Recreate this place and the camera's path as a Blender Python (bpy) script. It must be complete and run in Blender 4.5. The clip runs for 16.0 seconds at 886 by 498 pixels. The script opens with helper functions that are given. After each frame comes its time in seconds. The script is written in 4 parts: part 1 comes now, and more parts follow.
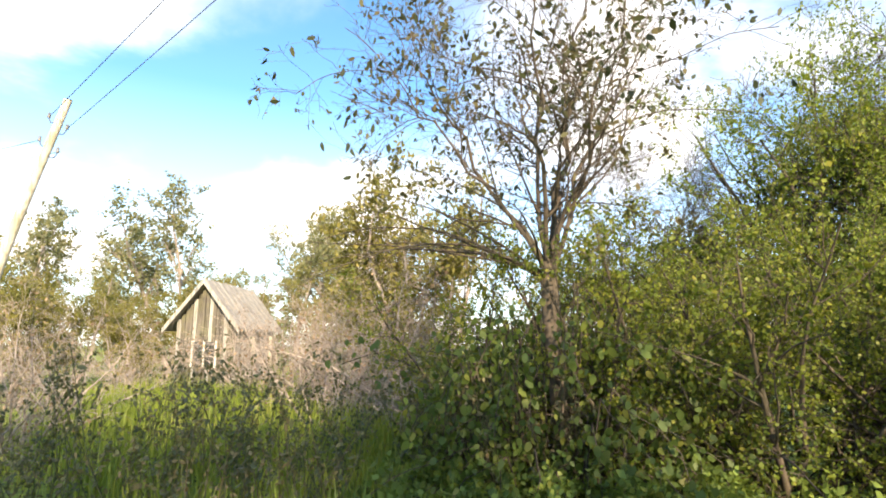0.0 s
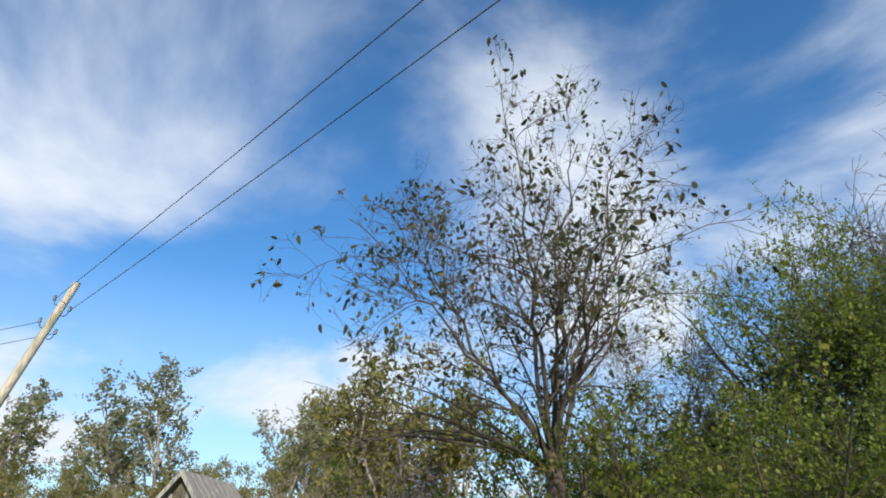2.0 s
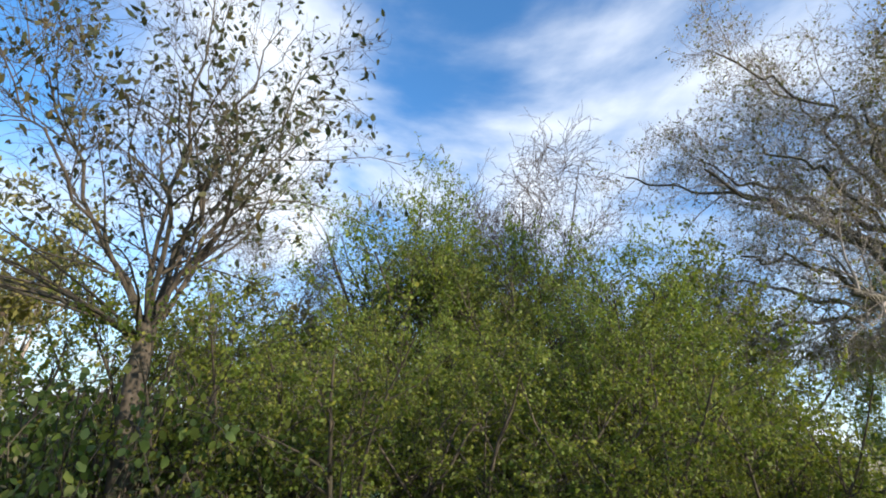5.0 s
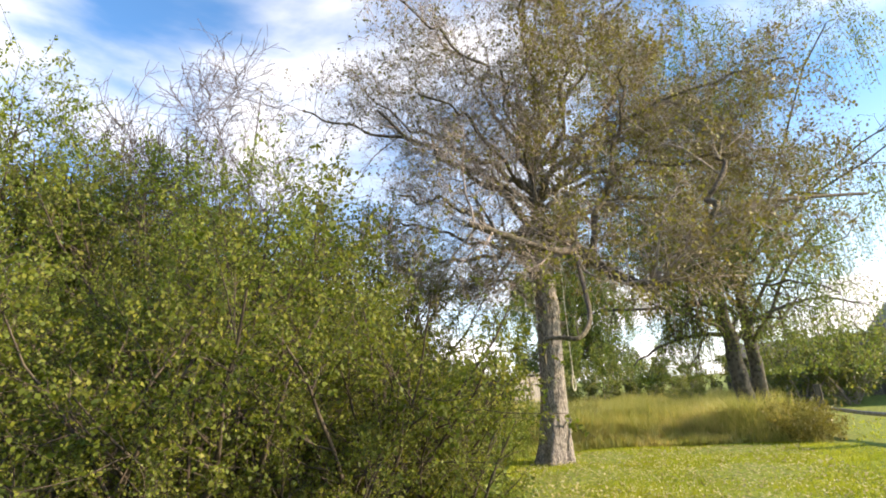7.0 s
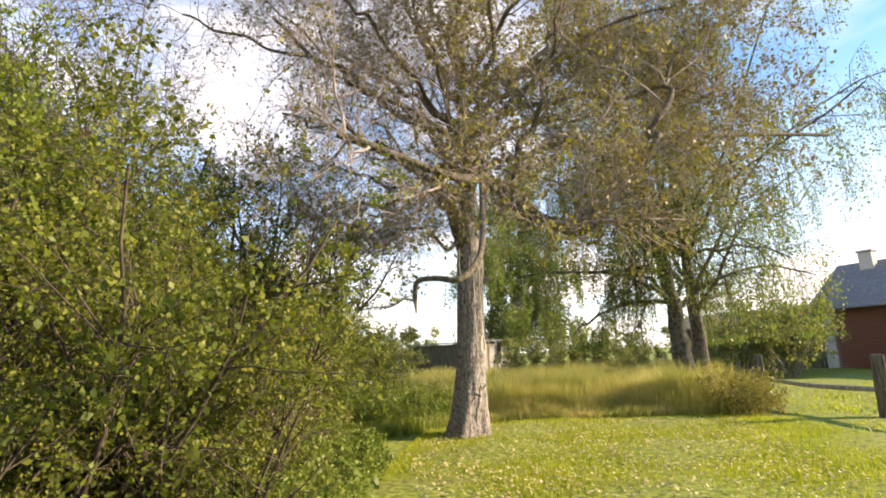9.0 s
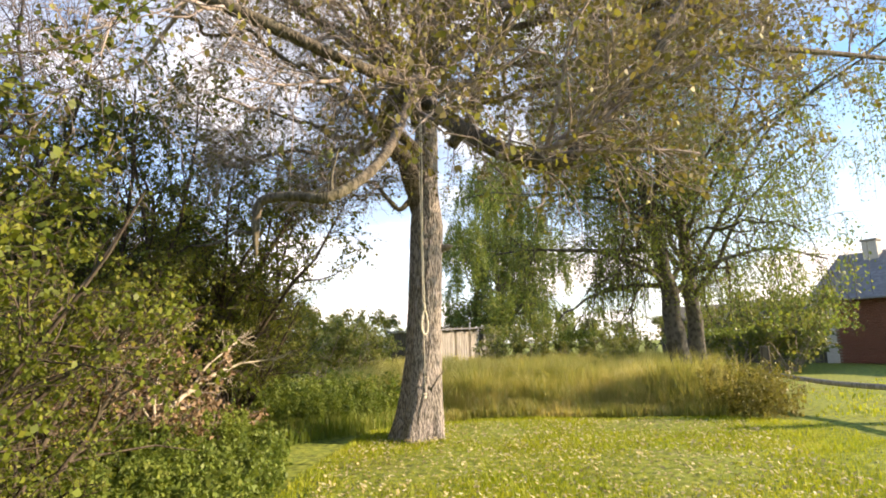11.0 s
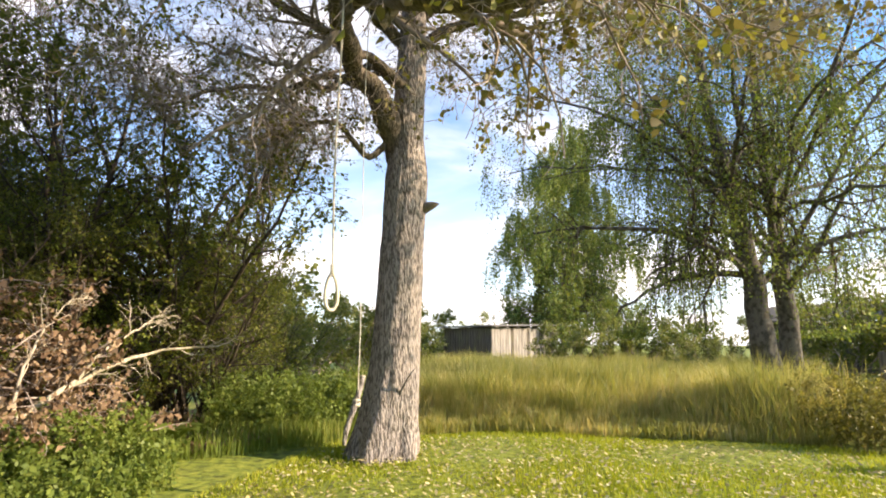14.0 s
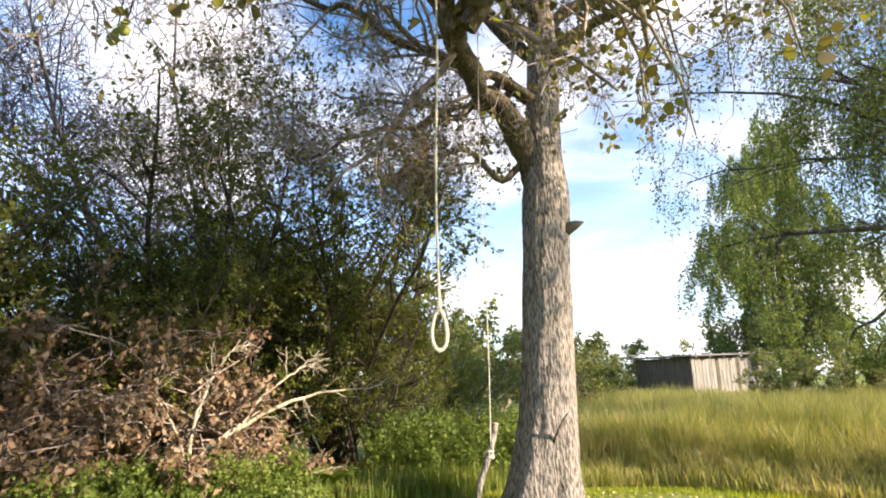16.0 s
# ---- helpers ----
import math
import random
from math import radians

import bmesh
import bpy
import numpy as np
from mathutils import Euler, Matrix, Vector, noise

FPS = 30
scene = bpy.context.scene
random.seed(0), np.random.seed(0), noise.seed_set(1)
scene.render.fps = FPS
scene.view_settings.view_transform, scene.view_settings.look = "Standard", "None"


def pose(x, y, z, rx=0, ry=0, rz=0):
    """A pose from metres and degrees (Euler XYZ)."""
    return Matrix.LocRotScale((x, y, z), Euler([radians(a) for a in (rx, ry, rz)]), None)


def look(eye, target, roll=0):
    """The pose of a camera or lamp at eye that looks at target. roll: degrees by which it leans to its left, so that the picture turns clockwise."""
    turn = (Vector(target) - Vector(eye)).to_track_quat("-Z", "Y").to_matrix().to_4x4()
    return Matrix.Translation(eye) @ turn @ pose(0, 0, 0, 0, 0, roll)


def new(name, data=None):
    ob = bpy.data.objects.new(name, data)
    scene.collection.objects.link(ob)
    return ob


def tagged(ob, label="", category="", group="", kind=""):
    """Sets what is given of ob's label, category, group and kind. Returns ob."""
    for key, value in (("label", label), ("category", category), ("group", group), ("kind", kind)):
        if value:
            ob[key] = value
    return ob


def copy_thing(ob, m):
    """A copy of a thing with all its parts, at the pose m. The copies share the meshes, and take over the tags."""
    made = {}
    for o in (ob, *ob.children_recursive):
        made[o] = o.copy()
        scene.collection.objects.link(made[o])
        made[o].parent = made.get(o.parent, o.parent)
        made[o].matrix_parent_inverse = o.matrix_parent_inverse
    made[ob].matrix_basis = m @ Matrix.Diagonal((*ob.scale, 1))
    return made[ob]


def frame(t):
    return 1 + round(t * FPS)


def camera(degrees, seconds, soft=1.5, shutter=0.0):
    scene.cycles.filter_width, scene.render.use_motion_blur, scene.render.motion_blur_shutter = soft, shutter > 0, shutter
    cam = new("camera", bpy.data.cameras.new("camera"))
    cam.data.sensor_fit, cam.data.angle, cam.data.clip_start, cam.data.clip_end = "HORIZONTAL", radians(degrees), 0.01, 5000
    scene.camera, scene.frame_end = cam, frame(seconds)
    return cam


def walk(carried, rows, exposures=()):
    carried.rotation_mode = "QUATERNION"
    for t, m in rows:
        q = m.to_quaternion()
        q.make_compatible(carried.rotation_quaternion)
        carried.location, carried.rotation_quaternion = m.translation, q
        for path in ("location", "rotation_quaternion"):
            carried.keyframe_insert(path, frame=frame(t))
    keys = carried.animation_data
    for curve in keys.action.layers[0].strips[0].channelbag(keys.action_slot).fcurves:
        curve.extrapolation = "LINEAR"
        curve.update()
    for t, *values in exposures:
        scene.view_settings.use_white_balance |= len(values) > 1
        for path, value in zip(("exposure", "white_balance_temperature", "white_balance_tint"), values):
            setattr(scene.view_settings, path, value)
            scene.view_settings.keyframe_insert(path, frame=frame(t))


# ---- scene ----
cam = camera(78.0, 16.0, soft=1.9)

# ---- the walk: seconds, eye, target, roll ----
X0, Y0, Z0 = -0.15, -0.45, 1.85
YAW0 = 41.0
TURNS = [(0.0, 0.0, 10.0), (0.5, -0.1, 17.3), (1.0, -0.2, 25.4), (1.5, -0.2, 29.7), (2.0, -0.3, 28.9), (2.5, -1.0, 27.7),
         (3.0, -5.1, 26.6)]
PATH = [
    (6, (0.233, -0.303, 1.836), (0.742, 1.526, 2.466), -3.4),
    (6.5, (0.778, -0.11, 1.806), (1.526, 1.655, 2.376), -3.8),
    (7, (1.311, 0.19, 1.733), (2.194, 1.913, 2.235), -3.7),
    (7.5, (1.742, 0.494, 1.731), (2.686, 2.196, 2.191), -3.2),
    (8, (2.239, 0.739, 1.66), (3.201, 2.437, 2.1), -3.4),
    (8.5, (2.677, 1.0, 1.617), (3.648, 2.704, 2.009), -3.2),
    (9, (3.187, 1.309, 1.556), (4.193, 2.994, 1.943), -2.6),
    (9.5, (3.727, 1.635, 1.499), (4.799, 3.281, 1.876), -2.4),
    (12, (5.718, 3.59, 1.406), (6.721, 5.288, 1.738), -1.0),
    (12.5, (6.135, 3.804, 1.356), (7.131, 5.507, 1.684), -0.8),
    (13, (6.478, 3.989, 1.376), (7.448, 5.708, 1.697), -0.5),
    (13.5, (6.882, 4.214, 1.379), (7.802, 5.959, 1.709), 0.4),
    (14, (7.289, 4.333, 1.333), (8.077, 6.138, 1.678), 0.1),
    (14.5, (7.564, 4.437, 1.358), (8.158, 6.314, 1.712), -0.1),
    (15, (7.786, 4.661, 1.354), (8.196, 6.584, 1.718), -0.2),
    (15.5, (7.912, 4.765, 1.393), (8.186, 6.704, 1.798), -0.6),
    (16, (7.952, 4.778, 1.395), (8.095, 6.718, 1.862), -0.9),
]
rows = [(t, pose(X0, Y0, Z0, 90 + p, 0, YAW0 + y)) for t, y, p in TURNS]
rows += [(4.3, pose(-0.15, -0.45, 1.85, 90 + 23.0, -1.0, 14.0)), (5.5, pose(-0.1, -0.42, 1.85, 90 + 18.0, -2.0, -7.2))]
rows += [(t, look(eye, target, roll)) for t, eye, target, roll in PATH]
walk(cam, rows, exposures=[(0.0, 1.4, 7600, 12), (0.5, 0.9, 6900, 11), (1.0, 0.5, 6500, 9), (1.5, 0.2, 6200, 8), (3.0, 0.15, 6100, 8), (5.5, 0.85, 6400, 10),
                           (7.0, 1.15, 7300, 15), (9.5, 1.2, 7900, 19), (12.5, 1.15, 7800, 19), (16.0, 1.28, 7100, 18)])

# ---- sky and sun ----
SUN_WAY = Vector((0.83, -0.56, 0.0)).normalized()
SUN_UP = radians(21.0)
world = bpy.data.worlds.new("sky")
scene.world = world
world.use_nodes = True
wt = world.node_tree
wt.nodes.clear()
sky = wt.nodes.new("ShaderNodeTexSky")
sky.sky_type, sky.sun_disc = "NISHITA", False
sky.sun_elevation = SUN_UP
sky.sun_rotation = math.atan2(SUN_WAY.x, SUN_WAY.y)
sky.air_density, sky.dust_density, sky.ozone_density = 1.0, 0.6, 2.0
coord = wt.nodes.new("ShaderNodeTexCoord")
split = wt.nodes.new("ShaderNodeSeparateXYZ")
wt.links.new(coord.outputs["Generated"], split.inputs[0])


def wmath(op, a, b=None):
    n = wt.nodes.new("ShaderNodeMath")
    n.operation = op
    for i, v in enumerate((a, b)):
        if v is None:
            continue
        if isinstance(v, (int, float)):
            n.inputs[i].default_value = v
        else:
            wt.links.new(v, n.inputs[i])
    return n.outputs[0]


up = wmath("ADD", wmath("MAXIMUM", split.outputs[2], 0.0), 0.22)
plan = wt.nodes.new("ShaderNodeCombineXYZ")
wt.links.new(wmath("DIVIDE", split.outputs[0], up), plan.inputs[0])
wt.links.new(wmath("DIVIDE", split.outputs[1], up), plan.inputs[1])
plan.inputs[2].default_value = 3.7
cloud = wt.nodes.new("ShaderNodeTexNoise")
cloud.inputs["Scale"].default_value, cloud.inputs["Detail"].default_value = 1.15, 9.0
cloud.inputs["Roughness"].default_value, cloud.inputs["Distortion"].default_value = 0.52, 0.35
wt.links.new(plan.outputs[0], cloud.inputs["Vector"])
cover = wt.nodes.new("ShaderNodeMapRange")
cover.interpolation_type = "SMOOTHSTEP"
cover.inputs["From Min"].default_value, cover.inputs["From Max"].default_value = 0.455, 0.72
wt.links.new(cloud.outputs["Fac"], cover.inputs["Value"])
low = wt.nodes.new("ShaderNodeMapRange")
low.inputs["From Min"].default_value, low.inputs["From Max"].default_value = 0.42, 0.0
low.inputs["To Max"].default_value = 0.6
wt.links.new(split.outputs[2], low.inputs["Value"])
blend = wt.nodes.new("ShaderNodeMixRGB")
wt.links.new(wmath("MINIMUM", wmath("ADD", cover.outputs[0], low.outputs[0]), 1.0), blend.inputs[0])
tint = wt.nodes.new("ShaderNodeMixRGB")
tint.blend_type = "MULTIPLY"
tint.inputs[0].default_value = 1.0
tint.inputs[2].default_value = (0.80, 1.36, 1.75, 1)
wt.links.new(sky.outputs[0], tint.inputs[1])
wt.links.new(tint.outputs[0], blend.inputs[1])
blend.inputs[2].default_value = (8.0, 8.2, 8.6, 1)
back = wt.nodes.new("ShaderNodeBackground")
back.inputs[1].default_value = 0.10
wt.links.new(blend.outputs[0], back.inputs[0])
wout = wt.nodes.new("ShaderNodeOutputWorld")
wt.links.new(back.outputs[0], wout.inputs[0])

sun = new("sun", bpy.data.lights.new("sun", "SUN"))
sun.data.energy, sun.data.angle, sun.data.color = 5.0, radians(0.6), (1.0, 0.87, 0.66)
sun.matrix_world = look((0, 0, 0), tuple(-(SUN_WAY * math.cos(SUN_UP) + Vector((0, 0, math.sin(SUN_UP))))))
sun.location = (20, -12, 30)

# ---- materials ----


def nodes_of(name, rough=0.8):
    m = bpy.data.materials.new(name)
    m.use_nodes = True
    nt = m.node_tree
    b = nt.nodes["Principled BSDF"]
    b.inputs["Roughness"].default_value = rough
    b.inputs["Specular IOR Level"].default_value = 0.3
    return m, nt, b


def ramp(nt, fac, stops):
    r = nt.nodes.new("ShaderNodeValToRGB")
    while len(r.color_ramp.elements) < len(stops):
        r.color_ramp.elements.new(0.5)
    for e, (p, c) in zip(r.color_ramp.elements, stops):
        e.position, e.color = p, (*c, 1)
    nt.links.new(fac, r.inputs[0])
    return r.outputs[0]


def tex(nt, scale, detail=5.0, stretch=(1, 1, 1), kind="ShaderNodeTexNoise", space="Object"):
    c = nt.nodes.new("ShaderNodeTexCoord")
    mp = nt.nodes.new("ShaderNodeMapping")
    mp.inputs["Scale"].default_value = stretch
    nt.links.new(c.outputs[space], mp.inputs[0])
    n = nt.nodes.new(kind)
    n.inputs["Scale"].default_value = scale
    n.inputs["Detail"].default_value = detail
    nt.links.new(mp.outputs[0], n.inputs["Vector"])
    return n.outputs["Fac"]


def mixc(nt, fac, a, b, op="MIX"):
    n = nt.nodes.new("ShaderNodeMixRGB")
    n.blend_type = op
    for i, v in enumerate((fac, a, b)):
        if isinstance(v, (int, float)):
            n.inputs[i].default_value = v
        elif isinstance(v, tuple):
            n.inputs[i].default_value = (*v, 1)
        else:
            nt.links.new(v, n.inputs[i])
    return n.outputs[0]


def bump(nt, b, height, strength=0.5, dist=0.02):
    n = nt.nodes.new("ShaderNodeBump")
    n.inputs["Strength"].default_value, n.inputs["Distance"].default_value = strength, dist
    nt.links.new(height, n.inputs["Height"])
    nt.links.new(n.outputs[0], b.inputs["Normal"])


def leaf_material(name, stops, through_light=0.45, rough=0.5, patch=0.35):
    """Leaves: each takes its own shade, drifting over the crown; light comes through."""
    m, nt, b = nodes_of(name, rough)
    g = nt.nodes.new("ShaderNodeNewGeometry")
    add = nt.nodes.new("ShaderNodeMath")
    add.operation = "MULTIPLY_ADD"
    nt.links.new(tex(nt, 0.9, 3.0), add.inputs[0])
    add.inputs[1].default_value = patch * 2
    sc = nt.nodes.new("ShaderNodeMath")
    sc.operation = "MULTIPLY_ADD"
    nt.links.new(g.outputs["Random Per Island"], sc.inputs[0])
    sc.inputs[1].default_value = 0.55
    sc.inputs[2].default_value = 0.225 - patch
    nt.links.new(sc.outputs[0], add.inputs[2])
    col = ramp(nt, add.outputs[0], stops)
    nt.links.new(col, b.inputs["Base Color"])
    tr = nt.nodes.new("ShaderNodeBsdfTranslucent")
    nt.links.new(mixc(nt, 1.0, col, (1.0, 1.0, 0.55), "MULTIPLY"), tr.inputs[0])
    mx = nt.nodes.new("ShaderNodeMixShader")
    mx.inputs[0].default_value = through_light
    nt.links.new(b.outputs[0], mx.inputs[1])
    nt.links.new(tr.outputs[0], mx.inputs[2])
    nt.links.new(mx.outputs[0], nt.nodes["Material Output"].inputs[0])
    return m


def bark_material(name, dark, light, scale=14.0, stretch=(1, 1, 0.16), strength=0.9, dist=0.03, moss=0.5):
    m, nt, b = nodes_of(name, 0.92)
    fur = tex(nt, scale, 3.0, stretch)
    fine = tex(nt, 60.0, 4.0)
    big = tex(nt, 1.6, 3.0)
    col = ramp(nt, fur, [(0.40, dark), (0.56, light)])
    col = mixc(nt, 0.35, col, ramp(nt, fine, [(0.3, dark), (0.75, light)]))
    col = mixc(nt, ramp(nt, big, [(0.45, (0, 0, 0)), (0.7, (moss, moss, moss))]), col, (0.15, 0.15, 0.07))
    nt.links.new(col, b.inputs["Base Color"])
    bump(nt, b, fur, strength, dist)
    return m


GREEN = leaf_material("willow_leaf", [(0.1, (0.09, 0.135, 0.026)), (0.45, (0.165, 0.235, 0.035)), (0.7, (0.26, 0.31, 0.05)), (0.95, (0.40, 0.38, 0.06))])
OLIVE = leaf_material("thicket_leaf", [(0.1, (0.085, 0.12, 0.024)), (0.5, (0.165, 0.21, 0.033)), (0.8, (0.28, 0.28, 0.05)), (0.97, (0.36, 0.25, 0.06))])
BLUISH = leaf_material("alder_leaf", [(0.1, (0.08, 0.105, 0.03)), (0.6, (0.175, 0.205, 0.045)), (0.95, (0.30, 0.28, 0.06))], 0.52)
CHERRY = leaf_material("cherry_leaf", [(0.05, (0.035, 0.05, 0.03)), (0.5, (0.075, 0.085, 0.04)), (0.8, (0.14, 0.11, 0.05)), (0.97, (0.33, 0.25, 0.07))], 0.3, patch=0.2)
VINE = leaf_material("vine_leaf", [(0.05, (0.05, 0.085, 0.025)), (0.6, (0.12, 0.17, 0.04)), (0.86, (0.26, 0.24, 0.06)), (0.95, (0.32, 0.11, 0.05)), (1.0, (0.28, 0.07, 0.03))], patch=0.1)
CRAB = leaf_material("old_tree_leaf", [(0.1, (0.12, 0.10, 0.055)), (0.5, (0.21, 0.18, 0.07)), (0.75, (0.27, 0.28, 0.06)), (0.97, (0.42, 0.40, 0.10))], 0.4)
BIRCH = leaf_material("birch_leaf", [(0.1, (0.09, 0.14, 0.045)), (0.55, (0.18, 0.245, 0.065)), (0.85, (0.30, 0.33, 0.08)), (0.98, (0.52, 0.44, 0.08))])
FARLEAF = leaf_material("far_leaf", [(0.1, (0.10, 0.14, 0.05)), (0.5, (0.19, 0.23, 0.07)), (0.9, (0.32, 0.30, 0.10))])
PALE = leaf_material("poplar_leaf", [(0.1, (0.13, 0.15, 0.09)), (0.5, (0.22, 0.23, 0.13)), (0.9, (0.36, 0.31, 0.15))])
GOLDEN = leaf_material("golden_willow_leaf", [(0.1, (0.12, 0.125, 0.035)), (0.5, (0.21, 0.20, 0.055)), (0.9, (0.34, 0.28, 0.09))])
DEADLEAF = leaf_material("dead_leaf", [(0.05, (0.10, 0.06, 0.042)), (0.5, (0.25, 0.165, 0.105)), (0.9, (0.46, 0.34, 0.22))], 0.25)
NETTLE = leaf_material("nettle_leaf", [(0.1, (0.09, 0.14, 0.03)), (0.6, (0.19, 0.26, 0.055)), (0.95, (0.33, 0.37, 0.09))])
WEED = leaf_material("weed_leaf", [(0.1, (0.05, 0.07, 0.035)), (0.5, (0.10, 0.11, 0.055)), (0.9, (0.20, 0.15, 0.09))], 0.3)
LAWN = leaf_material("lawn_blade", [(0.05, (0.19, 0.26, 0.02)), (0.5, (0.36, 0.42, 0.035)), (0.95, (0.56, 0.52, 0.10))], 0.45)
MEADOW = leaf_material("tall_grass", [(0.05, (0.20, 0.25, 0.07)), (0.4, (0.36, 0.37, 0.12)), (0.72, (0.56, 0.49, 0.22)), (0.98, (0.68, 0.56, 0.33))], 0.5, patch=0.5)
ROUGHGRASS = leaf_material("rough_grass", [(0.05, (0.11, 0.17, 0.03)), (0.6, (0.22, 0.28, 0.05)), (0.95, (0.40, 0.37, 0.12))], 0.4)
FALLEN = leaf_material("fallen_leaf", [(0.05, (0.26, 0.19, 0.08)), (0.5, (0.50, 0.43, 0.22)), (0.95, (0.68, 0.63, 0.42))], 0.1)

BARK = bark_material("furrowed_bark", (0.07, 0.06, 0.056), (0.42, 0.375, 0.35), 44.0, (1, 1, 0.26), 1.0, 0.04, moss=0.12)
# limb bark darkened for the crown's shade, with a little moss mixed in
LIMBBARK = bark_material("shaded_mossy_limb_bark", (0.045, 0.037, 0.03), (0.18, 0.15, 0.12), 34.0, (1, 1, 0.4), 1.0, 0.03, moss=0.3)
TWIG = bark_material("grey_twig", (0.18, 0.145, 0.13), (0.42, 0.355, 0.32), 20, strength=0.3, moss=0.1)
GREYTWIG = bark_material("dull_grey_twig", (0.07, 0.058, 0.055), (0.18, 0.15, 0.14), 20, strength=0.3, moss=0.05)
DARKTWIG = bark_material("dark_twig", (0.04, 0.032, 0.027), (0.115, 0.09, 0.07), 20, strength=0.3, moss=0.15)
BIRCHBARK = bark_material("birch_bark", (0.04, 0.037, 0.034), (0.15, 0.138, 0.127), 9, (1, 1, 0.8), 0.5, moss=0.15)
DEADWOOD = bark_material("bleached_wood", (0.30, 0.26, 0.20), (0.62, 0.55, 0.45), 25, strength=0.4)
GREYWOOD = bark_material("weathered_plank", (0.15, 0.14, 0.13), (0.40, 0.38, 0.355), 9, (3, 3, 0.12), 0.5, 0.01, moss=0.08)
DARKPLANK = bark_material("dark_plank", (0.05, 0.045, 0.04), (0.16, 0.14, 0.12), 9, (3, 3, 0.12), 0.5, 0.01)
POLEWOOD = bark_material("pole_wood", (0.30, 0.26, 0.21), (0.58, 0.53, 0.46), 12, (2, 2, 0.05), 0.4, 0.01)


def plain(name, dark, light, scale=12.0, rough=0.8, metal=0.0, strength=0.25):
    m, nt, b = nodes_of(name, rough)
    f = tex(nt, scale, 6.0)
    col = ramp(nt, f, [(0.3, dark), (0.7, light)])
    col = mixc(nt, ramp(nt, tex(nt, scale * 0.12, 3.0), [(0.4, (0, 0, 0)), (0.75, (0.5, 0.5, 0.5))]), col, dark)
    nt.links.new(col, b.inputs["Base Color"])
    b.inputs["Metallic"].default_value = metal
    bump(nt, b, f, strength, 0.01)
    return m


SLATE = plain("grey_roof_sheet", (0.14, 0.14, 0.145), (0.24, 0.24, 0.245), 6)
PALEROOF = plain("pale_fibre_cement", (0.22, 0.20, 0.18), (0.38, 0.35, 0.31), 5)
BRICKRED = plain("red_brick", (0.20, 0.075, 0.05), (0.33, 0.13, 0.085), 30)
# pale brick, which also carries the sunlight on the house wall as colour
BRICKPALE = plain("pale_and_sunlit_brick", (0.45, 0.42, 0.38), (0.62, 0.59, 0.54), 30)
MORTAR = plain("mortar", (0.28, 0.25, 0.22), (0.42, 0.39, 0.35), 40)
ROPE = plain("faded_rope", (0.50, 0.47, 0.38), (0.72, 0.68, 0.58), 120)
WIRE = plain("wire", (0.06, 0.06, 0.065), (0.12, 0.12, 0.13), 30, 0.5, 0.6)
INSULATOR = plain("insulator", (0.10, 0.10, 0.11), (0.2, 0.2, 0.21), 20, 0.3)
CONCRETE = plain("concrete", (0.22, 0.21, 0.19), (0.40, 0.38, 0.35), 25)
PEARSKIN = plain("pear_skin", (0.30, 0.33, 0.10), (0.44, 0.45, 0.18), 25, 0.45, 0.0, 0.05)
FUNGUS = plain("bracket_fungus", (0.10, 0.085, 0.07), (0.26, 0.23, 0.19), 40)
GLASSDARK = plain("dark_window_pane", (0.03, 0.035, 0.04), (0.05, 0.055, 0.06), 3, 0.1, 0, 0.02)
PLASTER = plain("whitewash", (0.55, 0.52, 0.47), (0.75, 0.72, 0.66), 8)


def ground_material():
    m, nt, b = nodes_of("grassy_ground", 0.95)
    fine = tex(nt, 9.0, 8.0)
    mid = tex(nt, 0.7, 5.0)
    col = ramp(nt, fine, [(0.28, (0.055, 0.075, 0.02)), (0.5, (0.19, 0.24, 0.035)), (0.72, (0.33, 0.36, 0.06))])
    col = mixc(nt, ramp(nt, mid, [(0.5, (0, 0, 0)), (0.8, (0.6, 0.6, 0.6))]), col, (0.22, 0.18, 0.07))
    nt.links.new(col, b.inputs["Base Color"])
    bump(nt, b, fine, 0.6, 0.05)
    return m


GROUND = ground_material()

# ---- mesh helpers ----
RNG = np.random.default_rng(7)


def smooth(a, b, x):
    t = np.clip((x - a) / (b - a), 0, 1)
    return t * t * (3 - 2 * t)


def ground_z(x, y):
    """The lawn is level; it rises a little towards where the walk begins."""
    s = np.asarray(x) * 0.83 + np.asarray(y) * 0.55
    return 0.30 * (1 - smooth(-0.5, 4.5, s)) * (1 - smooth(12, 30, np.hypot(x, y)))


def mesh_of(name, verts, quads, mat, smooth_shade=False):
    """One mesh from arrays: verts (N, 3) and faces (M, k)."""
    verts, quads = np.asarray(verts, np.float32), np.asarray(quads, np.int32)
    me = bpy.data.meshes.new(name)
    k = quads.shape[1]
    me.vertices.add(len(verts))
    me.vertices.foreach_set("co", verts.ravel())
    me.loops.add(quads.size)
    me.loops.foreach_set("vertex_index", quads.ravel())
    me.polygons.add(len(quads))
    me.polygons.foreach_set("loop_start", np.arange(0, quads.size, k, dtype=np.int32))
    if smooth_shade:
        me.polygons.foreach_set("use_smooth", np.ones(len(quads), bool))
    me.materials.append(mat)
    me.update(calc_edges=True)
    return me


def child(name, me, parent, label="", kind=""):
    ob = new(name, me)
    ob.parent = parent
    return tagged(ob, label, kind=kind)


def part(name, bm, mat, parent, label=""):
    me = bpy.data.meshes.new(name)
    bm.to_mesh(me)
    bm.free()
    me.materials.append(mat)
    return child(name, me, parent, label)


def unit(v):
    return v / np.maximum(np.linalg.norm(v, axis=-1, keepdims=True), 1e-9)


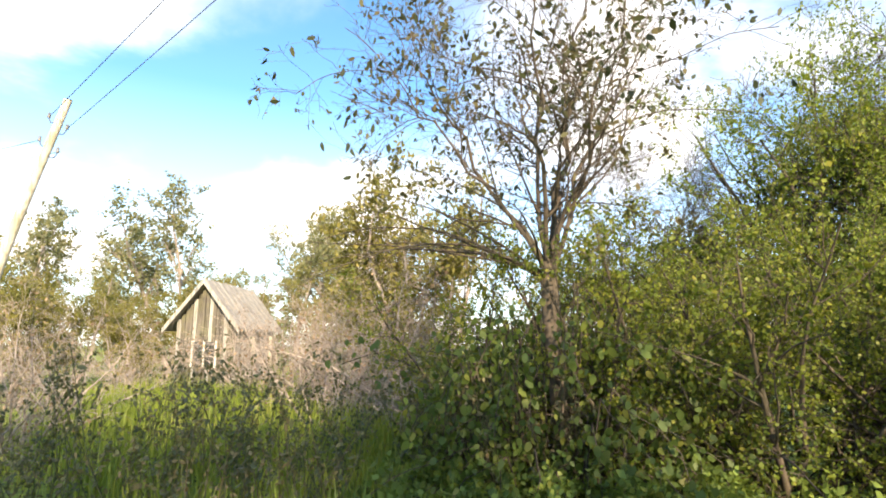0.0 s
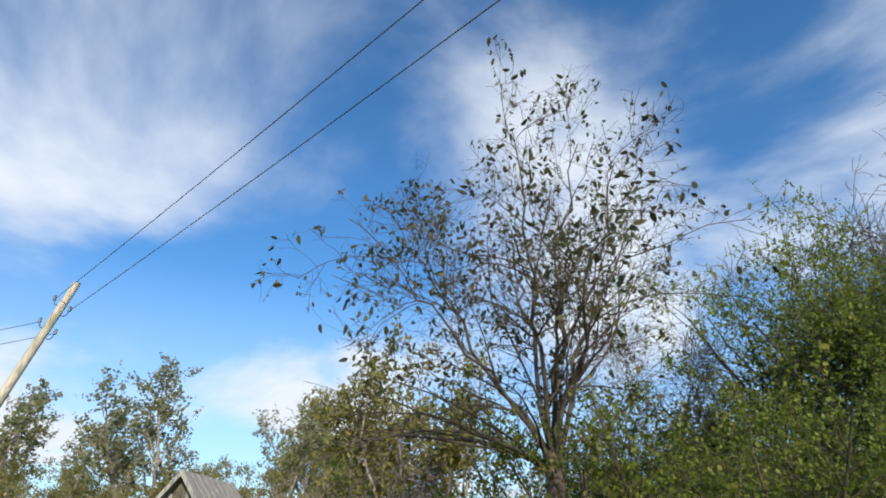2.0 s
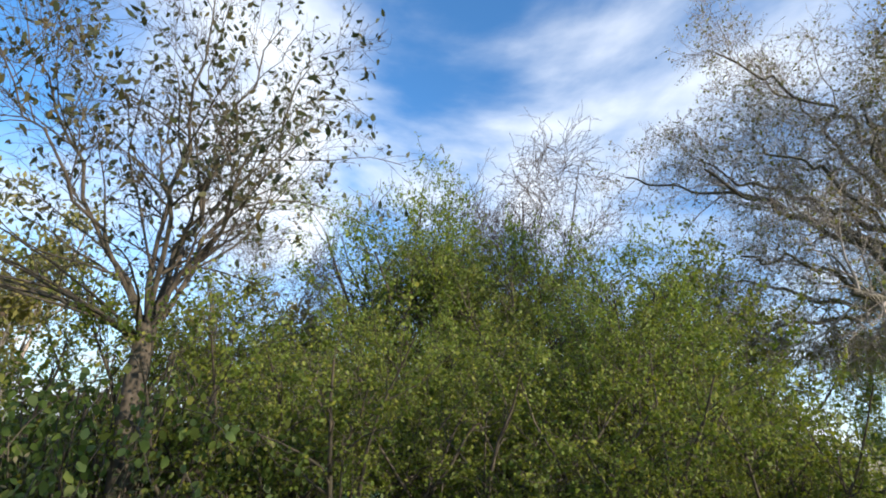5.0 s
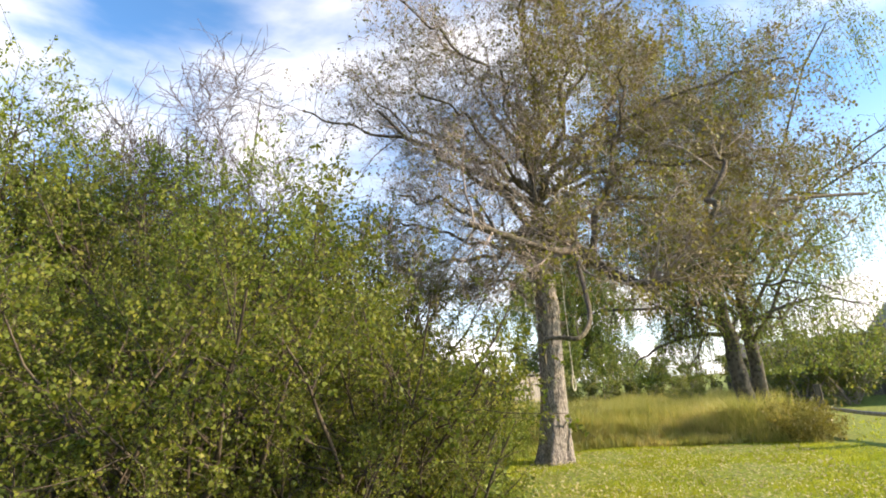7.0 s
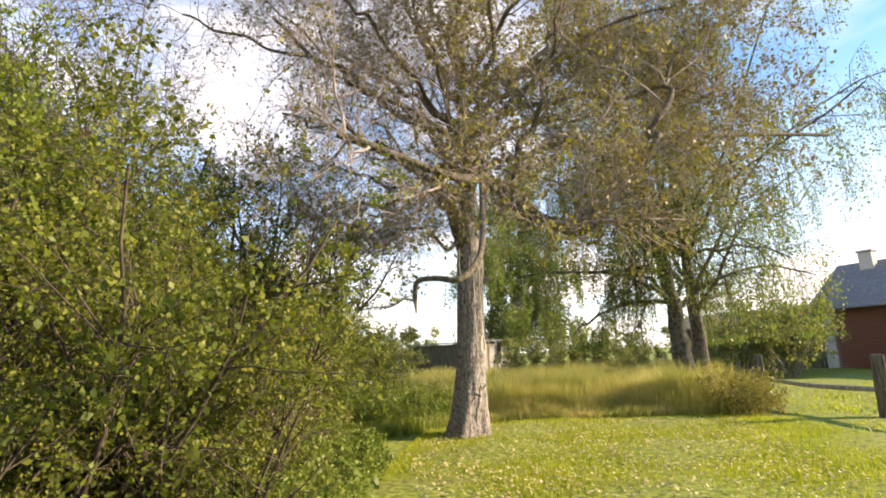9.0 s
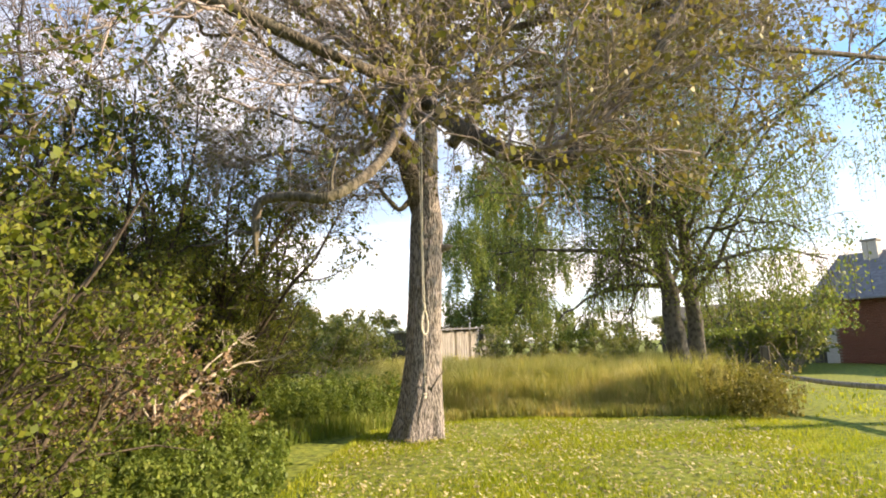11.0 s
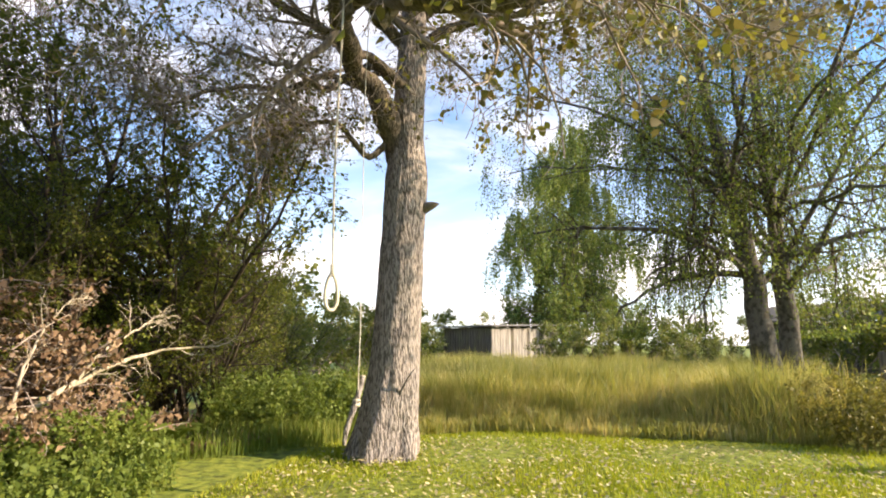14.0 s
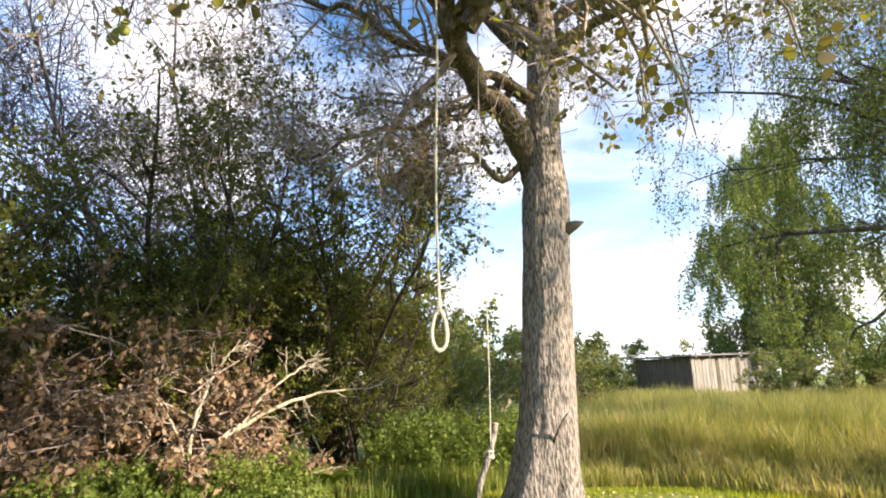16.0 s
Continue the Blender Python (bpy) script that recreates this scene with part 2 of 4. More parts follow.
def tubes(paths, radii, sides):
    """Tapered tubes round (K, n, 3) paths."""
    paths, radii = np.asarray(paths, float), np.asarray(radii, float)
    K, n, _ = paths.shape
    t = unit(np.gradient(paths, axis=1))
    ref = np.where(np.abs(t[..., 2:3]) > 0.9, np.array([1.0, 0, 0]), np.array([0, 0, 1.0]))
    ref = np.broadcast_to(ref[:, :1], t.shape)
    u = unit(np.cross(t, ref))
    v = np.cross(t, u)
    a = np.arange(sides) * 2 * np.pi / sides
    ring = u[:, :, None] * np.cos(a)[:, None] + v[:, :, None] * np.sin(a)[:, None]
    verts = (paths[:, :, None] + ring * radii[:, :, None, None]).reshape(-1, 3)
    k, i, j = np.meshgrid(np.arange(K), np.arange(n - 1), np.arange(sides), indexing="ij")
    b = k * n * sides + i * sides
    j2 = (j + 1) % sides
    quads = np.stack([b + j, b + j2, b + sides + j2, b + sides + j], -1).reshape(-1, 4)
    return verts, quads


def gather(pieces):
    vs, fs, o = [], [], 0
    for v, f in pieces:
        vs.append(v)
        fs.append(np.asarray(f) + o)
        o += len(v)
    return np.concatenate(vs), np.concatenate(fs)


def resample(points, n):
    """A smooth path of n points through a few given ones."""
    p = np.asarray(points, float)
    t = np.linspace(0, len(p) - 1, n)
    i = np.clip(t.astype(int), 0, len(p) - 2)
    f = (t - i)[:, None]
    q = np.vstack([2 * p[0] - p[1], p, 2 * p[-1] - p[-2]])
    a, b, c, d = q[i], q[i + 1], q[i + 2], q[i + 3]
    return 0.5 * (2 * b + (c - a) * f + (2 * a - 5 * b + 4 * c - d) * f ** 2 + (3 * b - a - 3 * c + d) * f ** 3)


def shoots(rng, parents, prad, count, length, spread=1.0, lift=0.2, wander=0.25, n=5, start=0.25, thin=0.55, tip=0.25, sag=0.0):
    """Side shoots of (K, m, 3) parents: paths and radii."""
    K, m, _ = parents.shape
    who = np.repeat(np.arange(K), count)
    M = len(who)
    at = start + (1 - start) * rng.random(M) ** 0.8
    fi = at * (m - 1)
    i = np.clip(fi.astype(int), 0, m - 2)
    f = (fi - i)[:, None]
    p = parents[who, i] * (1 - f) + parents[who, i + 1] * f
    r = prad[who, i] * (1 - f[:, 0]) + prad[who, i + 1] * f[:, 0]
    t = unit(parents[who, i + 1] - parents[who, i])
    side = unit(np.cross(t, rng.normal(size=(M, 3))))
    d = unit(t * (1.15 - 0.55 * spread) + side * spread * (0.6 + 0.5 * rng.random((M, 1))) + np.array([0, 0, lift]))
    L = length * (0.45 + 0.8 * rng.random(M)) * (1.15 - 0.55 * at)
    out = np.empty((M, n, 3))
    out[:, 0] = p
    for k in range(1, n):
        d = unit(d + rng.normal(size=(M, 3)) * wander + np.array([0, 0, -sag]))
        out[:, k] = out[:, k - 1] + d * (L / (n - 1))[:, None]
    rad = (np.minimum(r * thin, L * 0.03))[:, None] * np.linspace(1, tip, n)[None]
    return out, rad


def leaves(rng, paths, per, size, width=0.42, droop=0.3, gap=0.03, start=0.15, fold=0.12, oval=False):
    """Folded leaf blades along (K, n, 3) twigs."""
    K, m, _ = paths.shape
    M = int(K * per)
    who = rng.integers(0, K, M)
    fi = (start + (1 - start) * rng.random(M)) * (m - 1)
    i = np.clip(fi.astype(int), 0, m - 2)
    f = (fi - i)[:, None]
    p = paths[who, i] * (1 - f) + paths[who, i + 1] * f + rng.normal(size=(M, 3)) * gap
    d = unit(rng.normal(size=(M, 3)) + np.array([0, 0, -droop * 2]))
    s = unit(np.cross(d, rng.normal(size=(M, 3)) + np.array([0, 0, 1.2])))
    nrm = np.cross(d, s)
    L = (size * (0.6 + 0.7 * rng.random(M)))[:, None]
    a = p
    tipp = p + d * L
    mid = p + d * L * 0.45 + nrm * L * fold
    if oval:
        m1, m2 = p + d * L * 0.28 + nrm * L * fold, p + d * L * 0.68 + nrm * L * fold * 0.8
        v = np.stack([a, m1 + s * L * width * 0.95, m2 + s * L * width * 0.8, tipp, m2 - s * L * width * 0.8, m1 - s * L * width * 0.95], 1).reshape(-1, 3)
        return v, np.arange(6 * M).reshape(-1, 6)
    v = np.stack([a, mid + s * L * width, tipp, mid - s * L * width], 1).reshape(-1, 3)
    return v, np.arange(4 * M).reshape(-1, 4)


def wander_paths(rng, starts, dirs, length, n, wander, lift=0.0):
    K = len(starts)
    out = np.empty((K, n, 3))
    out[:, 0] = starts
    d = unit(np.asarray(dirs, float))
    L = np.broadcast_to(length, (K,)) / (n - 1)
    for k in range(1, n):
        d = unit(d + rng.normal(size=(K, 3)) * wander + np.array([0, 0, lift]))
        out[:, k] = out[:, k - 1] + d * L[:, None]
    return out


def thing(name, place, label, category, group=""):
    e = new(name)
    e.location = place
    return tagged(e, label, category, group)


def bushy(name, seed, place, label, category, height, stems, spreadout, leafmat, barkmat, leaf, leafsize, per, n1=9, n2=7, n3=0,
          width=0.4, droop=0.3, lift=0.25, foot=0.0, base_r=0.035, wander=0.14, oval=False, floor=0.0016, sag=0.0, l1=0.36, l2=0.16, group="", start=0.18):
    """A many-stemmed shrub or small tree: stems, branches, twigs and leaves."""
    rng = np.random.default_rng(seed)
    top = thing(name, place, label, category, group)
    a = rng.random(stems) * 6.283
    s0 = np.stack([np.cos(a), np.sin(a), 0 * a], 1) * (0.08 + 0.12 * spreadout * rng.random((stems, 1)))
    d0 = np.stack([np.cos(a) * spreadout, np.sin(a) * spreadout, 0 * a + 1], 1) * 1.0
    H = height * (0.65 + 0.4 * rng.random(stems))
    p0 = wander_paths(rng, s0, d0, H, 9, wander, 0.05)
    p0[:, 0, 2] -= 0.08
    p0[..., 2] += foot
    r0 = (base_r * height / 3 * (0.6 + 0.6 * rng.random(stems)))[:, None] * np.linspace(1, 0.2, 9)[None]
    p1, r1 = shoots(rng, p0, r0, n1, height * l1, 0.9, lift, 0.2, 6, start, sag=sag * 0.4)
    p2, r2 = shoots(rng, p1, r1, n2, height * l2, 1.0, lift * 0.6, 0.28, 4, 0.15, sag=sag)
    for k in range(stems):
        child("stem", mesh_of("stem", *tubes(p0[k:k + 1], r0[k:k + 1], 6), barkmat, True), top)
    wood = [tubes(p1, r1, 4), tubes(p2, np.maximum(r2, floor * 1.4), 3)]
    last = p2
    if n3:
        p3, r3 = shoots(rng, p2, r2, n3, height * l2 * 0.55, 1.0, lift * 0.4, 0.3, 4, 0.1, sag=sag * 1.5)
        wood.append(tubes(p3, np.maximum(r3, floor), 3))
        last = p3
    child("branchwork", mesh_of("branchwork", *gather(wood), barkmat, True), top, kind="stuff")
    if leaf:
        child("crown", mesh_of("crown", *leaves(rng, last, per, leafsize, width, droop, leafsize * 0.5, oval=oval), leafmat), top)
    return top


def box_bm(x0, x1, y0, y1, z0, z1, bev=0.0):
    bm = bmesh.new()
    bmesh.ops.create_cube(bm, size=1)
    for v in bm.verts:
        v.co = Vector((x0 + (v.co.x + 0.5) * (x1 - x0), y0 + (v.co.y + 0.5) * (y1 - y0), z0 + (v.co.z + 0.5) * (z1 - z0)))
    if bev:
        bmesh.ops.bevel(bm, geom=bm.edges[:], offset=bev, segments=1, affect="EDGES")
    return bm


def spot(right_degrees, distance):
    """A place on the ground by its bearing from the start of the walk."""
    b = radians(YAW0 - right_degrees)
    x, y = X0 - math.sin(b) * distance, Y0 + math.cos(b) * distance
    return x, y, float(ground_z(x, y))


# ---- the ground: one sheet to the horizon ----
g = np.sinh(np.linspace(-1, 1, 221) * 7.2) / math.sinh(7.2) * 2600
gx, gy = np.meshgrid(g + 5, g + 6, indexing="ij")
gz = ground_z(gx, gy) - 0.02 + 0.035 * np.sin(gx * 1.3) * np.cos(gy * 1.7) * (np.hypot(gx, gy) < 60)
gv = np.stack([gx, gy, gz], -1).reshape(-1, 3)
gi = np.arange(221 * 221).reshape(221, 221)
gq = np.stack([gi[:-1, :-1], gi[1:, :-1], gi[1:, 1:], gi[:-1, 1:]], -1).reshape(-1, 4)
tagged(new("ground", mesh_of("ground", gv, gq, GROUND, True)), "grassy ground with bare earth patches", "ground", kind="structure")


# ---- the old tree with the ropes ----
def old_tree():
    rng = np.random.default_rng(11)
    top = thing("old_tree", (0, 0, 0), "large old half-bare tree with furrowed grey-brown bark beside the lawn", "tree")
    # trunk with a flared, ribbed foot
    path = resample([(9.47, 11.14, -0.15), (9.53, 11.14, 0.35), (9.60, 11.14, 1.2), (9.64, 11.12, 2.2), (9.67, 11.1, 3.0), (9.70, 11.1, 3.7), (9.72, 11.12, 4.5),
                     (9.80, 11.2, 5.6), (9.86, 11.3, 7.0), (9.9, 11.45, 8.6), (9.8, 11.6, 10.4)], 90)
    rad = np.interp(path[:, 2], [-0.15, 0.1, 0.45, 1.0, 2.0, 3.0, 3.5, 4.2, 5.5, 7.0, 8.6, 10.4], [0.46, 0.42, 0.36, 0.315, 0.29, 0.28, 0.29, 0.22, 0.2, 0.14, 0.09, 0.03])
    sides = 72
    v, q = tubes(path[None], rad[None], sides)
    v = v.reshape(90, sides, 3)
    ang = np.arange(sides) * 2 * np.pi / sides
    for i in range(90):
        z = path[i, 2]
        low = max(0.0, 1 - z / 1.1)
        for j in range(sides):
            a = ang[j]
            nz = noise.noise(Vector((math.cos(a) * 5.5, math.sin(a) * 5.5, z * 1.1)))
            n2 = noise.noise(Vector((math.cos(a) * 13, math.sin(a) * 13, z * 2.6 + 9)))
            k = 1 + 0.10 * nz * (0.5 + low) + 0.06 * n2 + low * 0.12 * math.cos(5 * a + 0.7)
            v[i, j] = path[i] + (v[i, j] - path[i]) * k
    child("trunk", mesh_of("trunk", v.reshape(-1, 3), q, BARK, True), top)
    # limbs
    limbs = [
        ([(9.68, 11.12, 3.75), (9.34, 11.02, 4.46), (8.92, 10.9, 4.95), (8.5, 10.2, 5.15), (8.3, 9.0, 4.85), (7.6, 7.4, 4.1), (6.6, 6.75, 3.75), (5.2, 6.9, 4.1)], 0.21, 0.045),
        ([(8.5, 10.1, 5.15), (8.6, 9.35, 4.95), (8.4, 7.7, 3.75), (8.55, 6.7, 3.25), (9.4, 6.8, 3.75), (10.0, 6.4, 4.5), (11.2, 5.9, 4.75), (13.2, 5.4, 4.9)], 0.14, 0.03),
        ([(9.85, 11.3, 7.3), (10.8, 10.9, 8.2), (12.0, 10.4, 8.6), (13.4, 10.0, 9.2), (14.6, 9.4, 9.8)], 0.10, 0.03),
        ([(9.8, 11.2, 5.6), (8.8, 11.2, 6.5), (7.7, 11.0, 6.7), (6.6, 11.3, 7.6), (5.4, 11.1, 8.2)], 0.11, 0.03),
        ([(9.8, 11.2, 4.9), (8.9, 11.6, 5.1), (7.6, 12.0, 4.9), (6.5, 12.2, 4.5)], 0.08, 0.02),
        ([(9.85, 11.3, 6.9), (10.8, 10.6, 7.8), (11.6, 10.1, 8.9), (12.2, 9.7, 10.4)], 0.09, 0.03),
        ([(9.85, 11.3, 7.0), (8.9, 11.2, 8.6), (8.2, 11.2, 9.8), (7.2, 11.2, 10.8)], 0.08, 0.02),
        ([(9.85, 11.3, 6.2), (9.5, 9.9, 7.0), (9.0, 8.6, 8.3), (8.8, 7.6, 9.3)], 0.09, 0.025),
        ([(9.8, 11.2, 6.1), (10.3, 12.4, 6.9), (10.9, 13.9, 7.6), (11.4, 15.2, 8.6)], 0.1, 0.03),
        ([(9.85, 11.3, 7.6), (10.7, 11.9, 9.0), (11.3, 12.2, 10.6), (11.6, 12.3, 12.0)], 0.07, 0.02),
        ([(8.4, 8.2, 3.85), (9.0, 7.9, 5.2), (9.4, 7.7, 6.6), (9.3, 7.2, 7.9)], 0.075, 0.02),
        ([(10.0, 6.4, 4.5), (10.7, 6.6, 5.6), (11.5, 6.8, 6.6), (12.6, 7.0, 7.3)], 0.06, 0.02),
        ([(8.35, 9.0, 4.4), (7.9, 8.6, 5.2), (7.3, 8.3, 6.5), (6.9, 8.1, 7.8)], 0.07, 0.02),
        ([(9.8, 11.2, 5.8), (8.9, 10.2, 5.9), (7.6, 9.2, 6.3), (6.3, 8.6, 6.9), (5.2, 8.4, 7.1)], 0.08, 0.02),
        ([(9.85, 11.3, 6.6), (9.9, 9.9, 6.6), (10.6, 8.6, 6.4), (11.6, 7.6, 6.3), (12.9, 6.8, 6.2)], 0.09, 0.025),
        ([(9.85, 11.3, 8.0), (8.6, 10.6, 9.2), (7.0, 10.2, 9.8), (5.4, 10.0, 10.6)], 0.07, 0.02),
        ([(9.8, 11.2, 6.7), (8.4, 12.0, 8.0), (6.9, 12.4, 8.6), (5.6, 12.6, 9.6)], 0.08, 0.02),
        ([(9.85, 11.3, 7.8), (10.2, 9.8, 9.0), (10.4, 8.6, 10.2), (10.9, 7.4, 10.8)], 0.07, 0.02),
        ([(9.8, 11.2, 5.4), (11.6, 10.3, 6.2), (13.4, 9.2, 6.4), (15.2, 8.0, 6.1)], 0.08, 0.02),
        ([(9.85, 11.25, 6.0), (11.8, 11.2, 7.2), (14.0, 10.6, 7.5), (16.0, 9.8, 7.1)], 0.08, 0.02),
        ([(9.8, 11.2, 4.8), (8.2, 10.6, 5.3), (6.7, 10.2, 5.7), (5.3, 9.8, 5.6)], 0.07, 0.02),
        ([(9.8, 11.2, 6.0), (8.6, 9.4, 7.2), (7.4, 7.9, 7.9), (6.4, 6.6, 8.1)], 0.07, 0.02),
        ([(9.85, 11.3, 6.4), (10.9, 9.3, 7.6), (11.9, 7.6, 8.2), (13.2, 6.2, 8.4)], 0.07, 0.02),
        ([(9.8, 11.2, 6.3), (7.6, 11.7, 7.5), (5.6, 12.0, 8.1), (3.9, 12.1, 8.4)], 0.08, 0.02),
        ([(9.8, 11.3, 5.2), (9.0, 12.6, 5.6), (7.8, 13.8, 6.2), (6.6, 14.6, 6.9)], 0.07, 0.02),
    ]
    lp, lr = [], []
    for pts, r0, r1 in limbs:
        p = resample(pts, 16)
        p[1:-1] += rng.normal(size=(14, 3)) * (0.035 if r0 > 0.13 else 0.075)
        r = (r1 + (r0 - r1) * (1 - np.linspace(0, 1, 16)) ** 1.4) * (1 + 0.08 * rng.normal(size=16))
        fine = resample(p, 46)
        fr = np.interp(np.linspace(0, 1, 46), np.linspace(0, 1, 16), r)
        tv, tq = tubes(fine[None], fr[None], 14)
        tv = tv + rng.normal(size=tv.shape) * (fr.repeat(14)[:, None] * 0.05)
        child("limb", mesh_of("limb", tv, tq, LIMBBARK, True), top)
        lp.append(p)
        lr.append(r)
    # the low bent branch
    bent = resample([(9.62, 11.12, 4.12), (9.40, 11.13, 4.0), (9.18, 11.14, 3.80), (8.98, 11.22, 4.02), (8.76, 11.3, 4.28), (8.4, 11.45, 4.26), (8.08, 11.6, 4.2), (8.05, 11.62, 3.8)], 22)
    br = np.linspace(0.055, 0.018, 22)
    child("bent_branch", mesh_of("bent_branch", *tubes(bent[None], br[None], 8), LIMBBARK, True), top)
    # the low hooked branch that hangs towards the walk
    hook = resample([(7.3, 7.1, 3.95), (6.75, 6.35, 3.1), (6.3, 5.8, 2.55), (5.97, 5.66, 2.28), (5.80, 5.82, 2.30), (5.67, 5.95, 2.29), (5.64, 5.98, 2.18), (5.65, 5.99, 1.98)], 40)
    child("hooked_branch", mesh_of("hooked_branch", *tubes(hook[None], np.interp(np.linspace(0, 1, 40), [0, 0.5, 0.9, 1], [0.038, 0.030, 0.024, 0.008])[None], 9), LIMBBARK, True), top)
    for pts in ([(5.645, 5.985, 2.10), (5.55, 6.05, 2.12), (5.48, 6.12, 2.07), (5.40, 6.18, 2.14)], [(5.48, 6.12, 2.07), (5.42, 6.15, 2.05), (5.34, 6.2, 2.05)], [(5.97, 5.66, 2.28), (5.99, 5.72, 2.42), (6.06, 5.8, 2.62)]):
        child("side_twig", mesh_of("side_twig", *tubes(resample(pts, 10)[None], np.linspace(0.012, 0.004, 10)[None], 6), LIMBBARK, True), top)
    lp, lr = np.array(lp), np.array(lr)
    p1, r1 = shoots(rng, lp, lr, 17, 2.3, 0.95, 0.03, 0.24, 7, 0.2, 0.42)
    pb, rb = shoots(rng, bent[None, :20], br[None, :20], 12, 0.7, 1.0, 0.2, 0.3, 7, 0.35, 0.5)
    p1, r1 = np.concatenate([p1, pb]), np.concatenate([r1, rb])
    p1[..., 2] = np.maximum(p1[..., 2], 3.3)
    p2, r2 = shoots(rng, p1, r1, 11, 1.0, 1.0, 0.02, 0.3, 5, 0.12, 0.5)
    p3, r3 = shoots(rng, p2, r2, 7, 0.45, 1.0, 0.0, 0.3, 4, 0.12, 0.6)
    child("branchwork", mesh_of("branchwork", *gather([tubes(p1, r1, 6), tubes(p2, np.maximum(r2, 0.004), 4)]), TWIG, True), top, "bare grey branches", "stuff")
    child("twigwork", mesh_of("twigwork", *tubes(p3, np.maximum(r3, 0.003), 3), TWIG), top, "fine bare grey twigs", "stuff")
    right = p3[(p3[:, 0, 0] * 0.8 - p3[:, 0, 1] * 0.6 > 1.0)]
    child("crown", mesh_of("crown", *gather([leaves(rng, p3, 0.8, 0.055, 0.36, 0.4, 0.03, oval=True), leaves(rng, right, 2.0, 0.065, 0.36, 0.4, 0.04, oval=True),
                                             leaves(rng, shoots(rng, pb, rb, 4, 0.25)[0], 2.0, 0.075, 0.36, 0.5, 0.02, oval=True)]), CRAB), top, "sparse yellowing leaves")
    # broken stub on the lit side of the trunk and a small shelf of fungus
    stub = resample([(9.86, 11.0, 3.12), (9.96, 10.86, 3.15), (10.05, 10.78, 3.17)], 6)
    child("bracket_fungus", mesh_of("bracket_fungus", *tubes(stub[None], np.array([[0.085, 0.08, 0.065, 0.05, 0.03, 0.004]]), 10), FUNGUS, True), top, "grey bracket fungus")
    snag = resample([(9.55, 10.85, 0.72), (9.6, 10.7, 0.92), (9.66, 10.6, 1.05)], 5)
    child("broken_shoot", mesh_of("broken_shoot", *tubes(snag[None], np.array([[0.02, 0.016, 0.013, 0.01, 0.006]]), 6), BARK, True), top)
    return top


old_tree()


def twisted(path, r, turns, strands=3):
    """Laid rope: strands wound round a path."""
    n = len(path)
    t = unit(np.gradient(path, axis=0))
    ref = np.array([0.31, 0.95, 0.05])
    u = unit(np.cross(t, ref))
    v = np.cross(t, u)
    a = np.linspace(0, turns * 6.283, n)
    out = []
    for k in range(strands):
        b = a + k * 6.283 / strands
        out.append(path + (u * np.cos(b)[:, None] + v * np.sin(b)[:, None]) * r * 0.5)
    return tubes(np.array(out), np.full((strands, n), r * 0.62), 5)


def loop_rope():
    top = thing("loop_rope", (8.2, 8.6, 4.2), "pale twisted rope with a tied loop hanging from a limb", "rope")
    line = np.array([(0.0, 0.0, z) for z in np.linspace(0.62, -2.33, 160)]) + np.array([[0.012 * math.sin(z * 3), 0.01 * math.cos(z * 2), 0] for z in np.linspace(0, 2.2, 160)])
    child("line", mesh_of("line", *twisted(line, 0.010, 46), ROPE, True), top)
    a = np.linspace(0, 6.283, 80)
    ring = np.stack([0.052 * np.sin(a) * (1 - 0.25 * np.cos(a)), 0.02 * np.sin(a), -2.465 + 0.14 * np.cos(a)], 1)
    child("loop", mesh_of("loop", *twisted(ring, 0.016, 26), ROPE, True), top)
    knot = np.stack([0.012 * np.cos(a * 5), 0.012 * np.sin(a * 5), -2.24 - a / 6.283 * 0.10], 1)
    child("knot", mesh_of("knot", *tubes(knot[None], np.full((1, 80), 0.009), 6), ROPE, True), top)


loop_rope()


def stick_swing():
    top = thing("rope_swing", (8.66, 9.45, 4.1), "thin rope with a short stick tied across its end", "rope swing")
    z = np.linspace(0.82, -3.3, 160)
    line = np.stack([0.01 * np.sin(z * 2), 0.012 * np.cos(z * 3), z], 1)
    child("line", mesh_of("line", *twisted(line, 0.0055, 60), ROPE, True), top)
    p = resample([(0.05, 0.02, -3.06), (0.0, 0.0, -3.25), (-0.10, -0.03, -3.52), (-0.12, -0.03, -3.66)], 10)
    child("stick", mesh_of("stick", *tubes(p[None], np.array([[0.025, 0.028, 0.027, 0.026, 0.027, 0.025, 0.026, 0.024, 0.022, 0.018]]), 9), BARK, True), top)
    cap = tubes(np.array([[(0.05, 0.02, -3.065), (0.053, 0.021, -3.052), (0.0535, 0.0212, -3.0515)]]), np.array([[0.027, 0.026, 0.001]]), 9)
    child("cut_end", mesh_of("cut_end", *cap, DEADWOOD), top, "pale sawn end of the stick")
    a = np.linspace(0, 6.283, 50)
    knot = np.stack([-0.01 + 0.03 * np.cos(a * 3), 0.03 * np.sin(a * 3), -3.30 + 0.03 * np.sin(a)], 1)
    child("knot", mesh_of("knot", *tubes(knot[None], np.full((1, 50), 0.009), 5), ROPE, True), top)


stick_swing()


